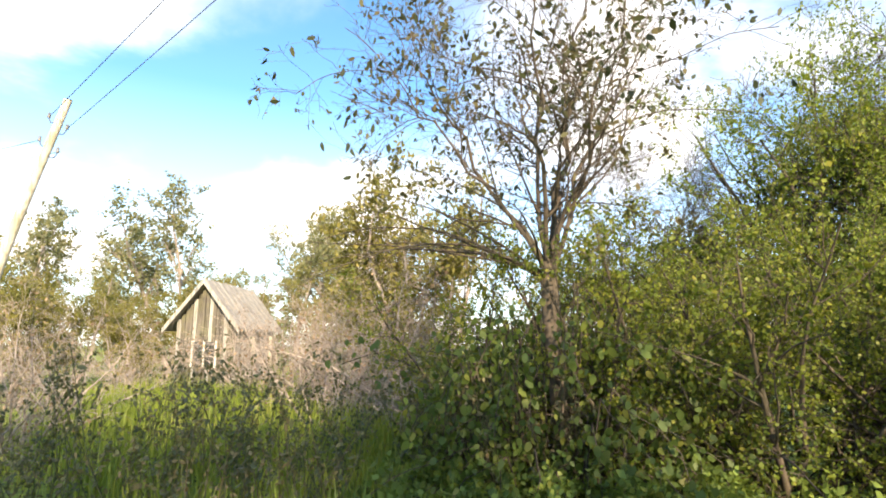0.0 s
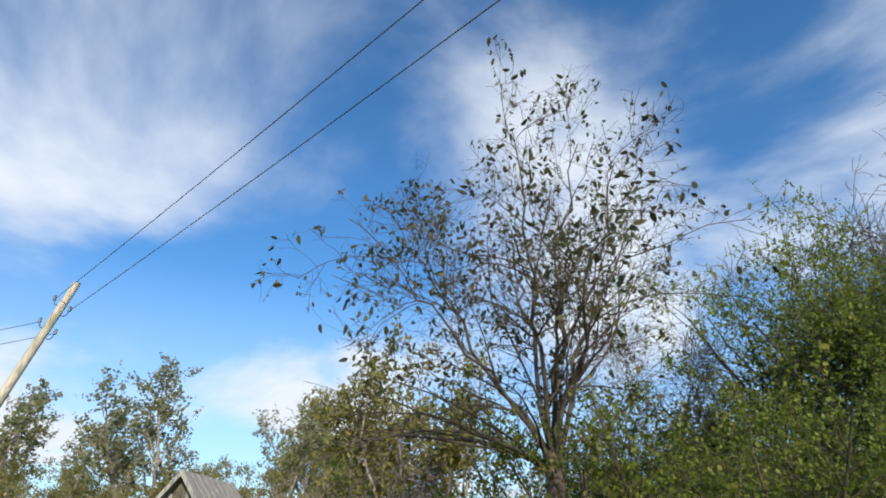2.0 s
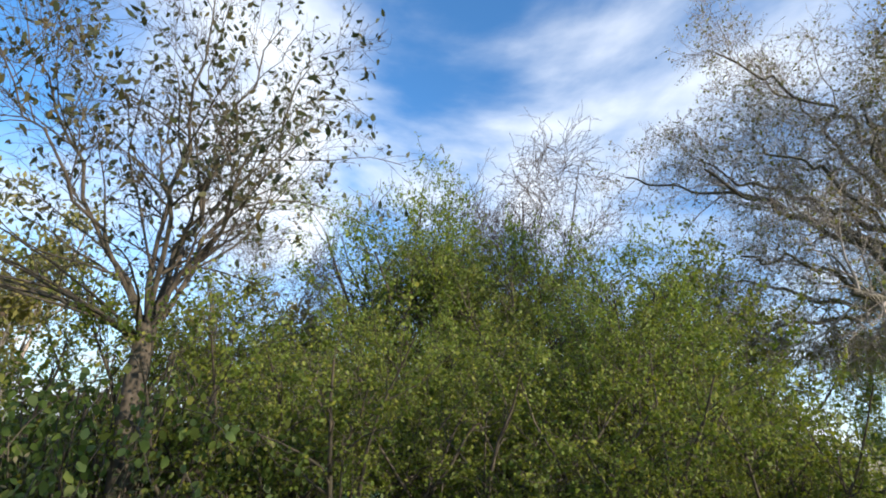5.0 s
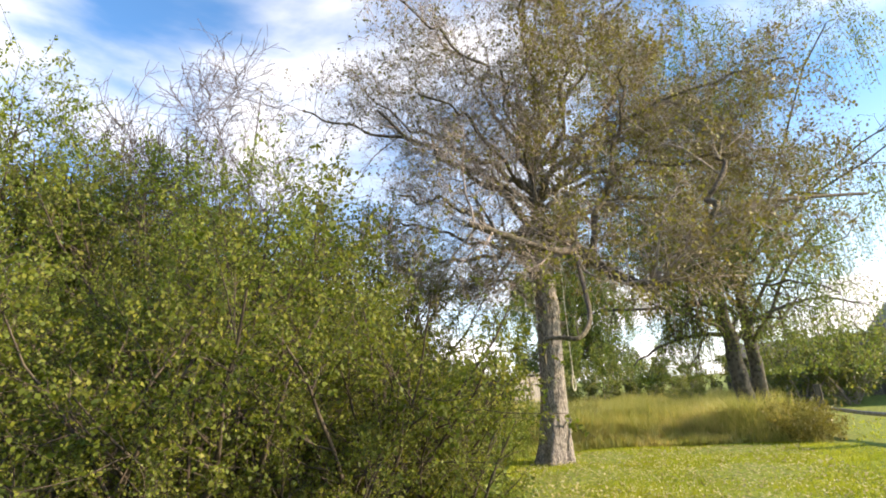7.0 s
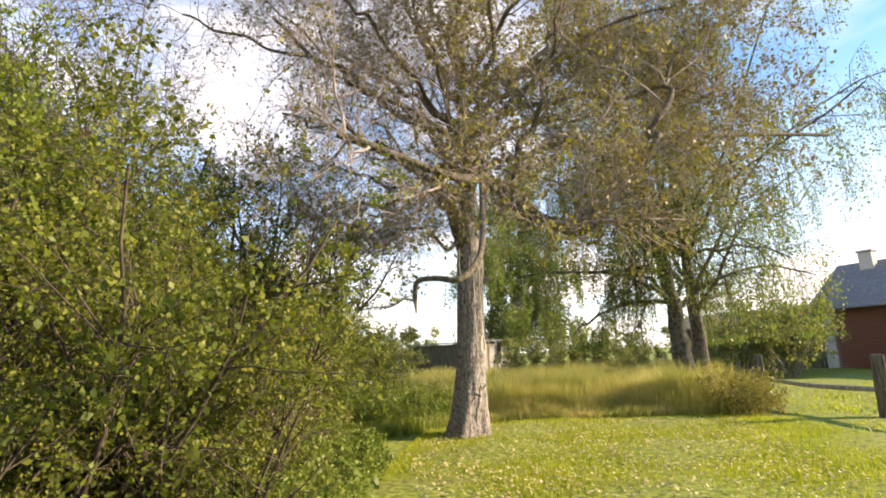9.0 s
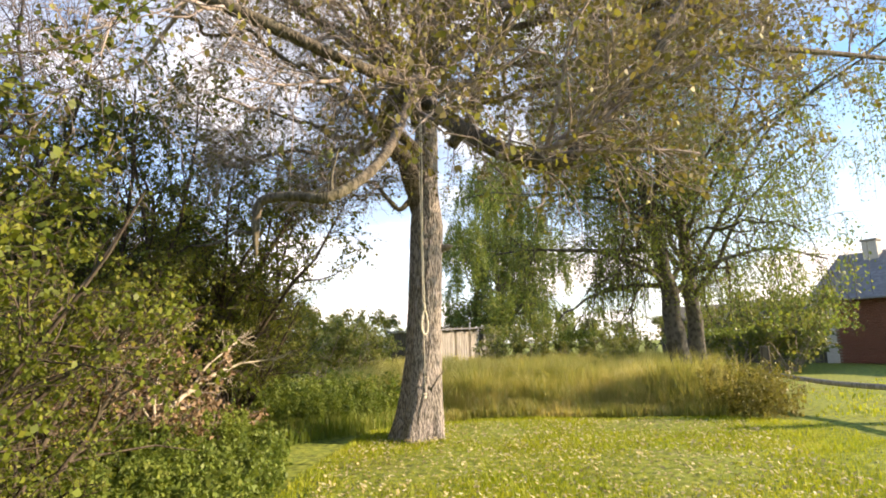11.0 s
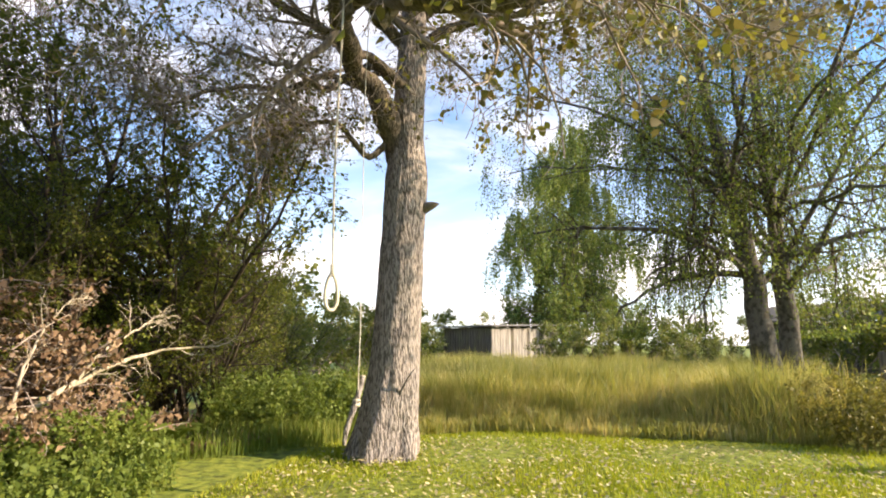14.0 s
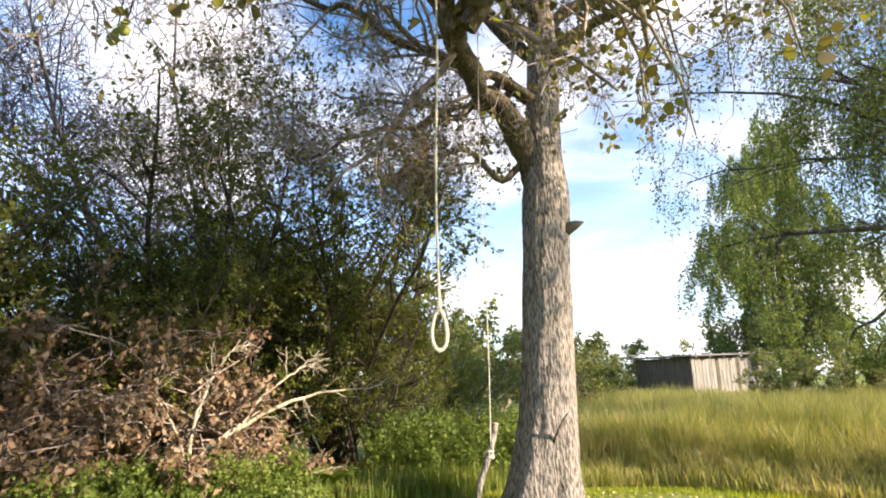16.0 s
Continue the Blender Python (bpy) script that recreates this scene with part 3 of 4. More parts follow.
def pear(x, y, z, turn):
    top = thing("pear", (x, y, z), "pale green pear hanging from a twig of the old tree", "fruit", "pears on the tree")
    prof = [(0.0, 0.002), (-0.004, 0.008), (-0.015, 0.0135), (-0.03, 0.017), (-0.048, 0.026), (-0.066, 0.031), (-0.082, 0.027), (-0.092, 0.015), (-0.094, 0.002)]
    path = np.array([[(0.006 * math.sin(k * 0.8 + turn), 0, h) for k, (h, r) in enumerate(prof)]])
    child("fruit_body", mesh_of("fruit_body", *tubes(path, np.array([[r for h, r in prof]]), 12), PEARSKIN, True), top)
    st = resample([(0, 0, -0.003), (0.01, 0.01, 0.05), (0.1, -0.12, 0.3), (0.2, -0.25, 0.62)], 12)
    child("stalk", mesh_of("stalk", *tubes(st[None], np.linspace(0.0022, 0.006, 12)[None], 5), DARKTWIG, True), top)


pear(6.48, 7.34, 3.17, 0.0)
pear(6.55, 7.30, 3.20, 1.5)

# ---- the thicket along the walk ----
def put(src, x, y, turn, size):
    """A copy of a plant at a place, turned and scaled."""
    c = copy_thing(src, Matrix.Translation((x, y, float(ground_z(x, y)))) @ Matrix.Rotation(radians(turn), 4, "Z"))
    c.scale = (size, size, size)
    return c


def place(ob, x, y, size=1.0):
    ob.location = (x, y, float(ground_z(x, y)))
    ob.scale = (size, size, size)


willow = bushy("willow_bush", 21, (0, 0, 0), "tall green willow bush with yellowing tips", "bush", 4.7, 13, 0.16, GREEN, DARKTWIG, True, 0.05, 19, 15, 9,
               width=0.26, lift=0.5, wander=0.10, group="thicket", start=0.1)
thick = bushy("thicket_bush", 22, (0, 0, 0), "dense olive-green bush in a tangled thicket", "bush", 3.3, 12, 0.55, OLIVE, DARKTWIG, True, 0.042, 17, 12, 8,
              width=0.36, group="thicket", start=0.06)
alder = bushy("alder_bush", 23, (0, 0, 0), "dark bluish-green leafy bush with bare stems below", "bush", 4.2, 11, 0.45, BLUISH, DARKTWIG, True, 0.045, 17, 14, 9,
              width=0.4, group="thicket", start=0.14)
# front of the thicket, then the taller ones behind it
place(thick, -2.2, 4.6, 0.85)
for x, y, a, s in [(-1.1, 5.0, 70, 0.85), (0.3, 5.2, 130, 0.85), (1.6, 5.3, 200, 0.9), (2.9, 5.7, 260, 0.95), (3.7, 6.3, 320, 0.85), (0.9, 4.6, 20, 0.5), (2.4, 4.9, 90, 0.5),
                   (-3.4, 4.3, 150, 0.75), (3.7, 5.4, 100, 0.55), (4.2, 7.4, 160, 0.7)]:
    put(thick, x, y, a, s)
place(willow, -1.1, 11.8, 1.5)
for x, y, a, s in [(-2.3, 6.9, 80, 0.55), (0.5, 7.0, 150, 0.62), (2.1, 6.7, 220, 0.92), (0.3, 11.0, 300, 1.35), (3.4, 8.0, 30, 0.66), (-0.6, 7.6, 10, 0.7)]:
    put(willow, x, y, a, s)
place(alder, 2.4, 9.6, 1.3)
for x, y, a, s in [(3.6, 12.6, 60, 0.92), (5.0, 14.6, 140, 1.5), (6.7, 15.2, 210, 1.4), (3.0, 14.6, 280, 1.0), (7.6, 16.8, 330, 0.9), (1.2, 12.4, 20, 0.9),
                   (4.6, 16.5, 100, 1.05), (0.4, 9.4, 200, 0.8)]:
    put(alder, x, y, a, s)
for x, y, a, s in [(5.9, 13.9, 40, 1.05), (7.2, 14.7, 110, 0.9), (4.2, 13.6, 250, 0.95), (2.9, 12.9, 80, 0.85), (5.2, 15.2, 300, 1.25), (9.0, 19.0, 10, 0.8)]:
    put(thick, x, y, a, s)

bare = bushy("bare_tree", 24, (0, 0, 0), "tall bare grey tree behind the thicket", "tree", 7.8, 7, 0.27, OLIVE, GREYTWIG, False, 0.05, 0, 14, 10, 6, lift=0.4, floor=0.0042, base_r=0.02, group="bare trees")
place(bare, 3.6, 17.2, 1.5)
put(bare, -6.5, 14.0, 200, 0.85)

# three unseen bushes, added on the sunny side to shade the start's weeds
put(alder, 7.0, -3.9, 40, 1.6)
put(alder, 4.6, -6.4, 170, 1.7)
put(alder, 9.0, -2.6, 250, 1.15)

# ---- the small tree at the start, with a vine over its foot ----
sx, sy, sz = spot(11.0, 5.0)


def cherry_tree():
    """Stems rise from one fork and end on a round open crown; a few bare ones arch low."""
    rng = np.random.default_rng(31)
    top = thing("small_cherry_tree", (sx, sy, sz), "small round open-crowned tree with dark sparse leaves", "tree")
    n = 8
    a = np.arange(n) * 2.39996 + 0.5 * rng.random(n)
    u = np.sqrt((np.arange(n) + 0.6) / n)
    end = np.stack([np.cos(a) * u * 1.9, np.sin(a) * u * 1.9, 1.3 + 1.75 * np.sqrt(1 - 0.92 * u ** 2)], 1)
    end *= 0.85 + 0.25 * rng.random((n, 1))
    t = np.linspace(0, 1, 12)[None, :, None]
    ctrl = end * np.array([0.40, 0.40, 0.42])
    p0 = 2 * t * (1 - t) * ctrl[:, None] + t * t * end[:, None] + rng.normal(size=(n, 12, 3)) * 0.045 * np.minimum(1, t * 3)
    p0[..., 2] += 2.2
    r0 = (0.032 - 0.010 * u)[:, None] * np.linspace(1, 0.14, 12)[None] ** 0.9
    for k in range(n):
        child("stem", mesh_of("stem", *tubes(p0[k:k + 1], r0[k:k + 1], 8), DARKTWIG, True), top)
    p1, r1 = shoots(rng, p0, r0, 13, 1.35, 0.85, 0.22, 0.14, 9, 0.16, 0.6)
    p2, r2 = shoots(rng, p1, r1, 9, 0.62, 0.9, 0.16, 0.2, 6, 0.15)
    p3, r3 = shoots(rng, p2, r2, 4, 0.26, 0.95, 0.12, 0.25, 4, 0.15)
    child("branchwork", mesh_of("branchwork", *gather([tubes(p1, np.maximum(r1, 0.0035), 5), tubes(p2, np.maximum(r2, 0.002), 4), tubes(p3, np.maximum(r3, 0.0014), 3)]), DARKTWIG, True), top, kind="stuff")
    child("crown", mesh_of("crown", *leaves(rng, p3, 0.95, 0.072, 0.23, 0.35, 0.02, oval=True, start=0.4), CHERRY), top)
    m = 9
    left = math.radians(YAW0 + 180)
    a = left + (rng.random(m) - 0.5) * 1.9
    way = np.stack([np.cos(a), np.sin(a), 0.35 + 0.3 * rng.random(m)], 1)
    low = wander_paths(rng, np.tile([0, 0, 2.15], (m, 1)), way, 1.8 + 0.8 * rng.random(m), 12, 0.06, -0.07)
    lr = np.full((m, 1), 0.014) * np.linspace(1, 0.2, 12)[None]
    q1, s1 = shoots(rng, low, lr, 12, 0.5, 0.9, -0.05, 0.25, 5, 0.2)
    child("low_branch", mesh_of("low_branch", *gather([tubes(low, lr, 5), tubes(q1, np.maximum(s1, 0.002), 3)]), DARKTWIG, True), top, "bare arching lower branches", "stuff")
    return top


small = cherry_tree()
foot_path = resample([(0.05, 0.1, -0.1), (0.08, 0.05, 0.8), (0.02, 0.0, 1.6), (0, 0, 2.3)], 14)
child("trunk", mesh_of("trunk", *tubes(foot_path[None], np.linspace(0.11, 0.075, 14)[None], 10), DARKTWIG, True), small)


def vine_heap():
    rng = np.random.default_rng(33)
    top = thing("creeper", (sx, sy, sz), "creeper with green, yellow and red leaves over shrubs", "climbing plant")
    n = 260
    a, r = rng.random(n) * 6.283, np.sqrt(rng.random(n)) * 1.35
    h = 2.15 * (1 - (r / 1.45) ** 2) + 0.1
    s = np.stack([np.cos(a) * r, np.sin(a) * r, h * (0.35 + 0.65 * rng.random(n))], 1)
    p = wander_paths(rng, s, np.stack([np.cos(a), np.sin(a), -0.4 + 0 * a], 1), 0.6 + 0.5 * rng.random(n), 6, 0.35, -0.25)
    p[..., 2] = np.maximum(p[..., 2], 0.02)
    q = np.stack([np.stack([p[:, 0] * np.array([0.5, 0.5, 0]), p[:, 0] * np.array([0.8, 0.8, 0.6]), p[:, 0]], 1)], 0)[0]
    child("stemwork", mesh_of("stemwork", *gather([tubes(p, np.full((n, 6), 0.004), 3), tubes(q, np.full((n, 3), 0.008), 3)]), DARKTWIG, True), top)
    child("foliage", mesh_of("foliage", *leaves(rng, p, 44, 0.068, 0.34, 0.8, 0.09, oval=True), VINE), top)


vine_heap()

# ---- what stands beyond the start: brush, willows, poplars, a hut, a pole ----
brown = bushy("brown_brush", 41, (0, 0, 0), "leafless tangled brown brush", "bush", 2.6, 12, 0.75, DEADLEAF, TWIG, True, 0.05, 0.5, 10, 9, lift=0.1, sag=0.1, group="brush")
x, y, z = spot(-2.0, 9.0)
place(brown, x, y, 1.1)
for b, d, a, s in [(-9, 12, 50, 1.2), (4, 7.4, 120, 0.85), (-14, 14, 190, 1.2), (-37, 9.5, 60, 0.85), (-19, 18, 20, 0.95), (-28.0, 20, 80, 0.8), (-33, 12, 300, 0.8), (-16, 15, 30, 1.1), (-12, 10, 200, 0.9), (-40, 7.5, 10, 0.7)]:
    x, y, z = spot(b, d)
    put(brown, x, y, a, s)
gold = bushy("golden_willow", 42, (0, 0, 0), "round golden-green willow bush", "tree", 5.2, 9, 0.5, GOLDEN, TWIG, True, 0.12, 17, 10, 8, width=0.25, lift=0.3, sag=0.12, group="golden willows", start=0.12)
x, y, z = spot(-2.0, 14.0)
place(gold, x, y, 1.1)
for b, d, a, s in [(-7.5, 17, 70, 1.0), (19, 15, 120, 1.0), (-29.5, 22, 200, 0.66), (-37, 19, 260, 0.7), (-33.5, 30, 10, 0.95), (-25, 33, 90, 1.05), (-13.5, 26, 150, 1.05), (-21, 36, 40, 1.15), (-29, 40, 300, 1.1), (-41, 30, 70, 1.0), (-19, 30, 320, 1.0), (27, 17, 30, 1.0), (12, 19, 40, 0.95), (-42, 24, 10, 1.0)]:
    x, y, z = spot(b, d)
    put(gold, x, y, a, s)
poplar = bushy("grey_poplar", 43, (0, 0, 0), "tall grey-green poplar with an airy crown", "tree", 13.0, 4, 0.2, PALE, TWIG, True, 0.24, 16, 16, 8, width=0.42, lift=0.5, base_r=0.05, group="poplars", start=0.35)
x, y, z = spot(-26.0, 42.0)
place(poplar, x, y, 0.84)
for b, d, a, s in [(-37.5, 44, 50, 0.72), (-15, 46, 130, 0.86), (-31, 60, 220, 0.7), (-9, 52, 300, 0.95), (-43, 46, 20, 0.85)]:
    x, y, z = spot(b, d)
    put(poplar, x, y, a, s)


def gabled_hut():
    x, y, z = spot(-23.2, 20.5)
    top = thing("old_hut", (x, y, z), "small derelict wooden hut with a steep pale roof", "hut")
    turn = radians(YAW0 - 3)
    top.rotation_euler = (0, 0, turn)
    w, l, e, r = 1.02, 3.6, 2.55, 3.85
    # plank walls on the gable front
    n = 15
    for k in range(n):
        a, b = -w + 2 * w * k / n, -w + 2 * w * (k + 1) / n - 0.015
        h = e + (r - e) * (1 - abs((a + b) / 2) / w) - 0.05
        part("plank", box_bm(a, b, 0.012 * (k % 3), 0.05, 0, h), DARKPLANK if k % 4 else GREYWOOD, top)
    part("side_wall", box_bm(-w, -w + 0.06, 0.06, l, 0, e), DARKPLANK, top)
    part("side_wall", box_bm(w - 0.06, w, 0.06, l, 0, e), GREYWOOD, top)
    part("back_wall", box_bm(-w, w, l, l + 0.06, 0, e), DARKPLANK, top)
    for s in (-1, 1):
        bm = bmesh.new()
        ex = s * (w + 0.3)
        ez = e - 0.3 * (r - e) / w
        pts = [(0, -0.35, r), (ex, -0.35, ez), (ex, l + 0.3, ez), (0, l + 0.3, r)]
        lo = [bm.verts.new(p) for p in pts]
        hi = [bm.verts.new((p[0], p[1], p[2] + 0.07)) for p in pts]
        bm.faces.new(lo), bm.faces.new(hi[::-1])
        for k in range(4):
            bm.faces.new((lo[k], hi[k], hi[(k + 1) % 4], lo[(k + 1) % 4]))
        bmesh.ops.recalc_face_normals(bm, faces=bm.faces[:])
        part("roof_slope", bm, PALEROOF, top, "pale weathered roof")
        for k in range(9):
            yy = -0.33 + (l + 0.6) * k / 8.5
            bm = box_bm(0, 1, yy, yy + 0.035, 0.072, 0.10)
            for v in bm.verts:
                t = v.co.x
                v.co = Vector((ex * t, v.co.y, r + (ez - r) * t + v.co.z))
            part("batten", bm, PALEROOF, top)
        bm = box_bm(0, 1, -0.42, -0.36, -0.10, 0.09)
        for v in bm.verts:
            t = v.co.x
            v.co = Vector((ex * t, v.co.y, r + (ez - r) * t + v.co.z))
        part("bargeboard", bm, GREYWOOD, top)
    win = part("window", box_bm(-0.4, 0.4, -0.05, -0.005, 1.0, 1.8), GLASSDARK, top)
    for a in (-0.44, -0.03, 0.38):
        part("frame", box_bm(a, a + 0.06, -0.075, -0.052, 0.95, 1.85), PLASTER, win)
    for a in (w + 0.5, w + 1.1):
        part("post", box_bm(a, a + 0.12, 0.2, 0.32, 0, 2.0), DEADWOOD, top)


gabled_hut()


def utility_pole():
    x, y, z = spot(-41.6, 17.0)
    top = thing("utility_pole", (x, y, z), "leaning weathered wooden pole with insulators", "utility pole")
    b = radians(YAW0)
    rx, ry = math.cos(b), math.sin(b)
    lean = resample([(0, 0, -0.3), (rx * 0.95, ry * 0.95, 3.8), (rx * 2.0, ry * 2.0, 7.6)], 12)
    child("pole", mesh_of("pole", *gather([tubes(lean[None], np.linspace(0.14, 0.09, 12)[None], 14),
                                           tubes(lean[None, -1:] + np.array([[[0, 0, 0], [0, 0, 0.001]]]), np.array([[0.09, 0.001]]), 14)]), POLEWOOD, True), top)
    ends = []
    for k, (s, zz) in enumerate([(-1, 7.05), (1, 6.75), (-1, 6.45), (1, 6.15)]):
        f = zz / 7.6
        cx, cy = rx * 2.0 * f, ry * 2.0 * f
        arm = resample([(cx, cy, zz), (cx + s * rx * 0.2, cy + s * ry * 0.2, zz - 0.05), (cx + s * rx * 0.28, cy + s * ry * 0.28, zz + 0.1)], 8)
        hook = child("hook", mesh_of("hook", *tubes(arm[None], np.full((1, 8), 0.012), 6), WIRE, True), top)
        ip = arm[-1] + np.array([[0, 0, -0.02], [0, 0, 0.03], [0, 0, 0.05], [0, 0, 0.09], [0, 0, 0.12]])
        child("insulator", mesh_of("insulator", *tubes(ip[None], np.array([[0.035, 0.045, 0.03, 0.04, 0.01]]), 8), INSULATOR, True), hook)
        ends.append(Vector((x, y, z)) + Vector(arm[-1]))
    return ends


pole_ends = utility_pole()
for k, e in enumerate(pole_ends[:2]):
    mx, my, _ = spot(7.0, 3.6 + 0.5 * k)
    way = Vector((mx - e.x, my - e.y, 0))
    far = Vector((e.x, e.y, e.z)) + way * 2.6
    n = 60
    pts = np.array([(e.x + (far.x - e.x) * t, e.y + (far.y - e.y) * t, e.z + 0.9 * t - 1.2 * t * (1 - t)) for t in np.linspace(0, 1, n)])
    tagged(new("power_line", mesh_of("power_line", *tubes(pts[None], np.full((1, n), 0.008), 5), WIRE, True)), "thin dark overhead wire from the pole", "wire", "power lines")
for k, e in enumerate(pole_ends[2:]):
    tx, ty, tz = spot(-60, 40)
    n = 30
    pts = np.array([(e.x + (tx - e.x) * t, e.y + (ty - e.y) * t, e.z - 2.0 * t * (1 - t)) for t in np.linspace(0, 1, n)])
    tagged(new("power_line", mesh_of("power_line", *tubes(pts[None], np.full((1, n), 0.008), 5), WIRE, True)), "thin dark overhead wire from the pole", "wire", "power lines")


# ---- the birches ----
def birch(name, seed, base, lean, height, r0, limbs, label, droop_len=1.5, dens=1.0, leafsize=0.075, leafmat=BIRCH, reach=0.42, low=1.7):
    rng = np.random.default_rng(seed)
    top = thing(name, base, label, "tree", "birches")
    tp = resample([(0, 0, -0.2), (lean[0] * 0.15, lean[1] * 0.15, height * 0.22), (lean[0] * 0.5, lean[1] * 0.5, height * 0.5), (lean[0], lean[1], height)], 30)
    tp[2:-1] += rng.normal(size=(27, 3)) * 0.02
    tr = np.interp(np.linspace(0, 1, 30), [0, 0.05, 0.4, 1], [r0 * 1.25, r0, r0 * 0.72, 0.03])
    child("trunk", mesh_of("trunk", *tubes(tp[None], tr[None], 14), BIRCHBARK, True), top)
    lp, lr = shoots(rng, tp[None], tr[None], limbs, height * reach, 0.95, 0.14, 0.16, 9, 0.2, 0.36, sag=0.09)
    lp[..., 2] = np.maximum(lp[..., 2], low + 0.5)
    for k in range(len(lp)):
        child("limb", mesh_of("limb", *tubes(lp[k:k + 1], lr[k:k + 1], 7), BIRCHBARK, True), top)
    p1, r1 = shoots(rng, lp, lr, 9, height * 0.14, 1.0, -0.05, 0.2, 6, 0.15)
    p2, r2 = shoots(rng, p1, r1, 8, droop_len, 0.7, -0.2, 0.10, 8, 0.15, sag=0.85)
    p2[..., 2] = np.maximum(p2[..., 2], low)
    child("branchwork", mesh_of("branchwork", *gather([tubes(p1, r1, 4), tubes(p2, np.maximum(r2, 0.004), 3)]), DARKTWIG, True), top, kind="stuff")
    child("crown", mesh_of("crown", *leaves(rng, p2, 18 * dens, leafsize, 0.38, 0.6, 0.09), leafmat), top, "drooping green and yellow foliage")
    return top


birch("birch", 51, (20.25, 13.75, 0), (-1.6, 0.9, 0), 15.0, 0.33, 26, "old grey birch with drooping branches in tall grass", 2.4, 1.5, 0.075, reach=0.40)
birch("birch", 52, (21.75, 14.2, 0), (0.1, 0.6, 0), 16.0, 0.28, 34, "slim grey birch with drooping yellow-green branches", 2.8, 1.6, 0.075, reach=0.62)
side = birch("birch", 53, (30.6, 36.6, 0), (0.2, 0.2, 0), 15.5, 0.25, 50, "dense green birch hung with foliage to the ground", 2.6, 1.5, 0.15, low=0.3)

# ---- shrubs and trees in the distance ----
far = bushy("field_bush", 61, (0, 0, 0), "rounded green bush at the edge of the field", "bush", 3.0, 9, 0.7, FARLEAF, TWIG, True, 0.12, 7, 9, 7, width=0.42, group="field bushes", start=0.06)
place(far, 25.5, 27.0, 0.9)
for x, y, a, s in [(27.5, 26.0, 60, 0.85), (29.0, 24.5, 120, 0.8), (24.0, 27.5, 200, 0.8), (17.5, 36.0, 250, 1.2), (15.0, 33.0, 300, 1.1), (12.5, 31.0, 20, 1.1), (32.0, 25.0, 70, 0.9),
                   (26.0, 21.0, 180, 0.55), (10.5, 24.0, 100, 0.9), (9.5, 28.0, 160, 1.2), (19.5, 38.0, 220, 1.0), (35, 22, 40, 0.9), (29.5, 15.2, 10, 1.05), (31.5, 16.2, 130, 1.15), (33.5, 17.4, 220, 1.2), (28.5, 17.0, 60, 1.0), (14.5, 26.0, 30, 0.95), (12.9, 25.8, 200, 1.1), (20.8, 40.0, 90, 1.1), (23.0, 42.0, 20, 1.2)]:
    put(far, x, y, a, s)
tall = bushy("far_tree", 62, (0, 0, 0), "distant broad green tree", "tree", 9.0, 5, 0.4, FARLEAF, TWIG, True, 0.42, 5, 10, 7, width=0.45, group="distant trees", start=0.15)
place(tall, 12.0, 44.0, 0.9)
rng = np.random.default_rng(63)
for k in range(0, 46, 2):
    a = radians(-75 + k * 4.6)
    d = 62 + 30 * rng.random()
    put(tall, 4 - math.sin(a) * d if k < 40 else 60 + 8 * (k - 40), 4 + math.cos(a) * d if k < 40 else 20.0, rng.random() * 360, 0.55 + 0.35 * rng.random())


# ---- the shed ----
def shed():
    ax, ay, bx, by = 22.95, 33.0, 28.85, 34.8
    top = thing("shed", (ax, ay, 0), "low weathered plank shed with a flat roof", "shed")
    top.rotation_euler = (0, 0, math.atan2(by - ay, bx - ax))
    L, D, H = math.hypot(bx - ax, by - ay), 4.2, 2.4
    n = 26
    rng = np.random.default_rng(71)
    for k in range(n):
        a, b = L * k / n, L * (k + 1) / n - 0.02
        part("plank", box_bm(a, b, -0.02 * rng.random(), 0.03, 0, H - 0.03 * rng.random()), DARKPLANK if k in (7, 13, 18, 19) else GREYWOOD, top)
    for k in range(18):
        a, b = D * k / 18, D * (k + 1) / 18 - 0.02
        part("plank", box_bm(-0.03, 0.02 * rng.random(), a + 0.04, b + 0.04, 0, H - 0.03), DARKPLANK, top)
    part("back_wall", box_bm(0, L, D + 0.05, D + 0.1, 0, H), DARKPLANK, top)
    part("side_wall", box_bm(L, L + 0.05, 0.04, D, 0, H), DARKPLANK, top)
    bm = box_bm(-0.35, L + 0.35, -0.4, D + 0.4, H + 0.02, H + 0.10)
    for v in bm.verts:
        v.co.z += 0.03 * (v.co.x / L) * 6
    part("roof", bm, SLATE, top, "dark flat roof")
    for k in range(7):
        a = L * k / 6.5
        part("rafter", box_bm(a, a + 0.07, -0.36, -0.03, H - 0.06, H + 0.015), GREYWOOD, top)
    for k in range(6):
        lean = thing("leaning_board", (0, 0, 0), "grey board leaning on the shed wall", "board", "leaning boards")
        bm = box_bm(0, 0.16, 0, 0.03, 0, 1.5 + 0.25 * rng.random())
        part("board", bm, GREYWOOD, lean)
        lean.matrix_world = top.matrix_basis @ pose(3.9 + 0.27 * k, -0.62 - 0.02 * k, 0, -20, rng.normal() * 7, 0)


shed()


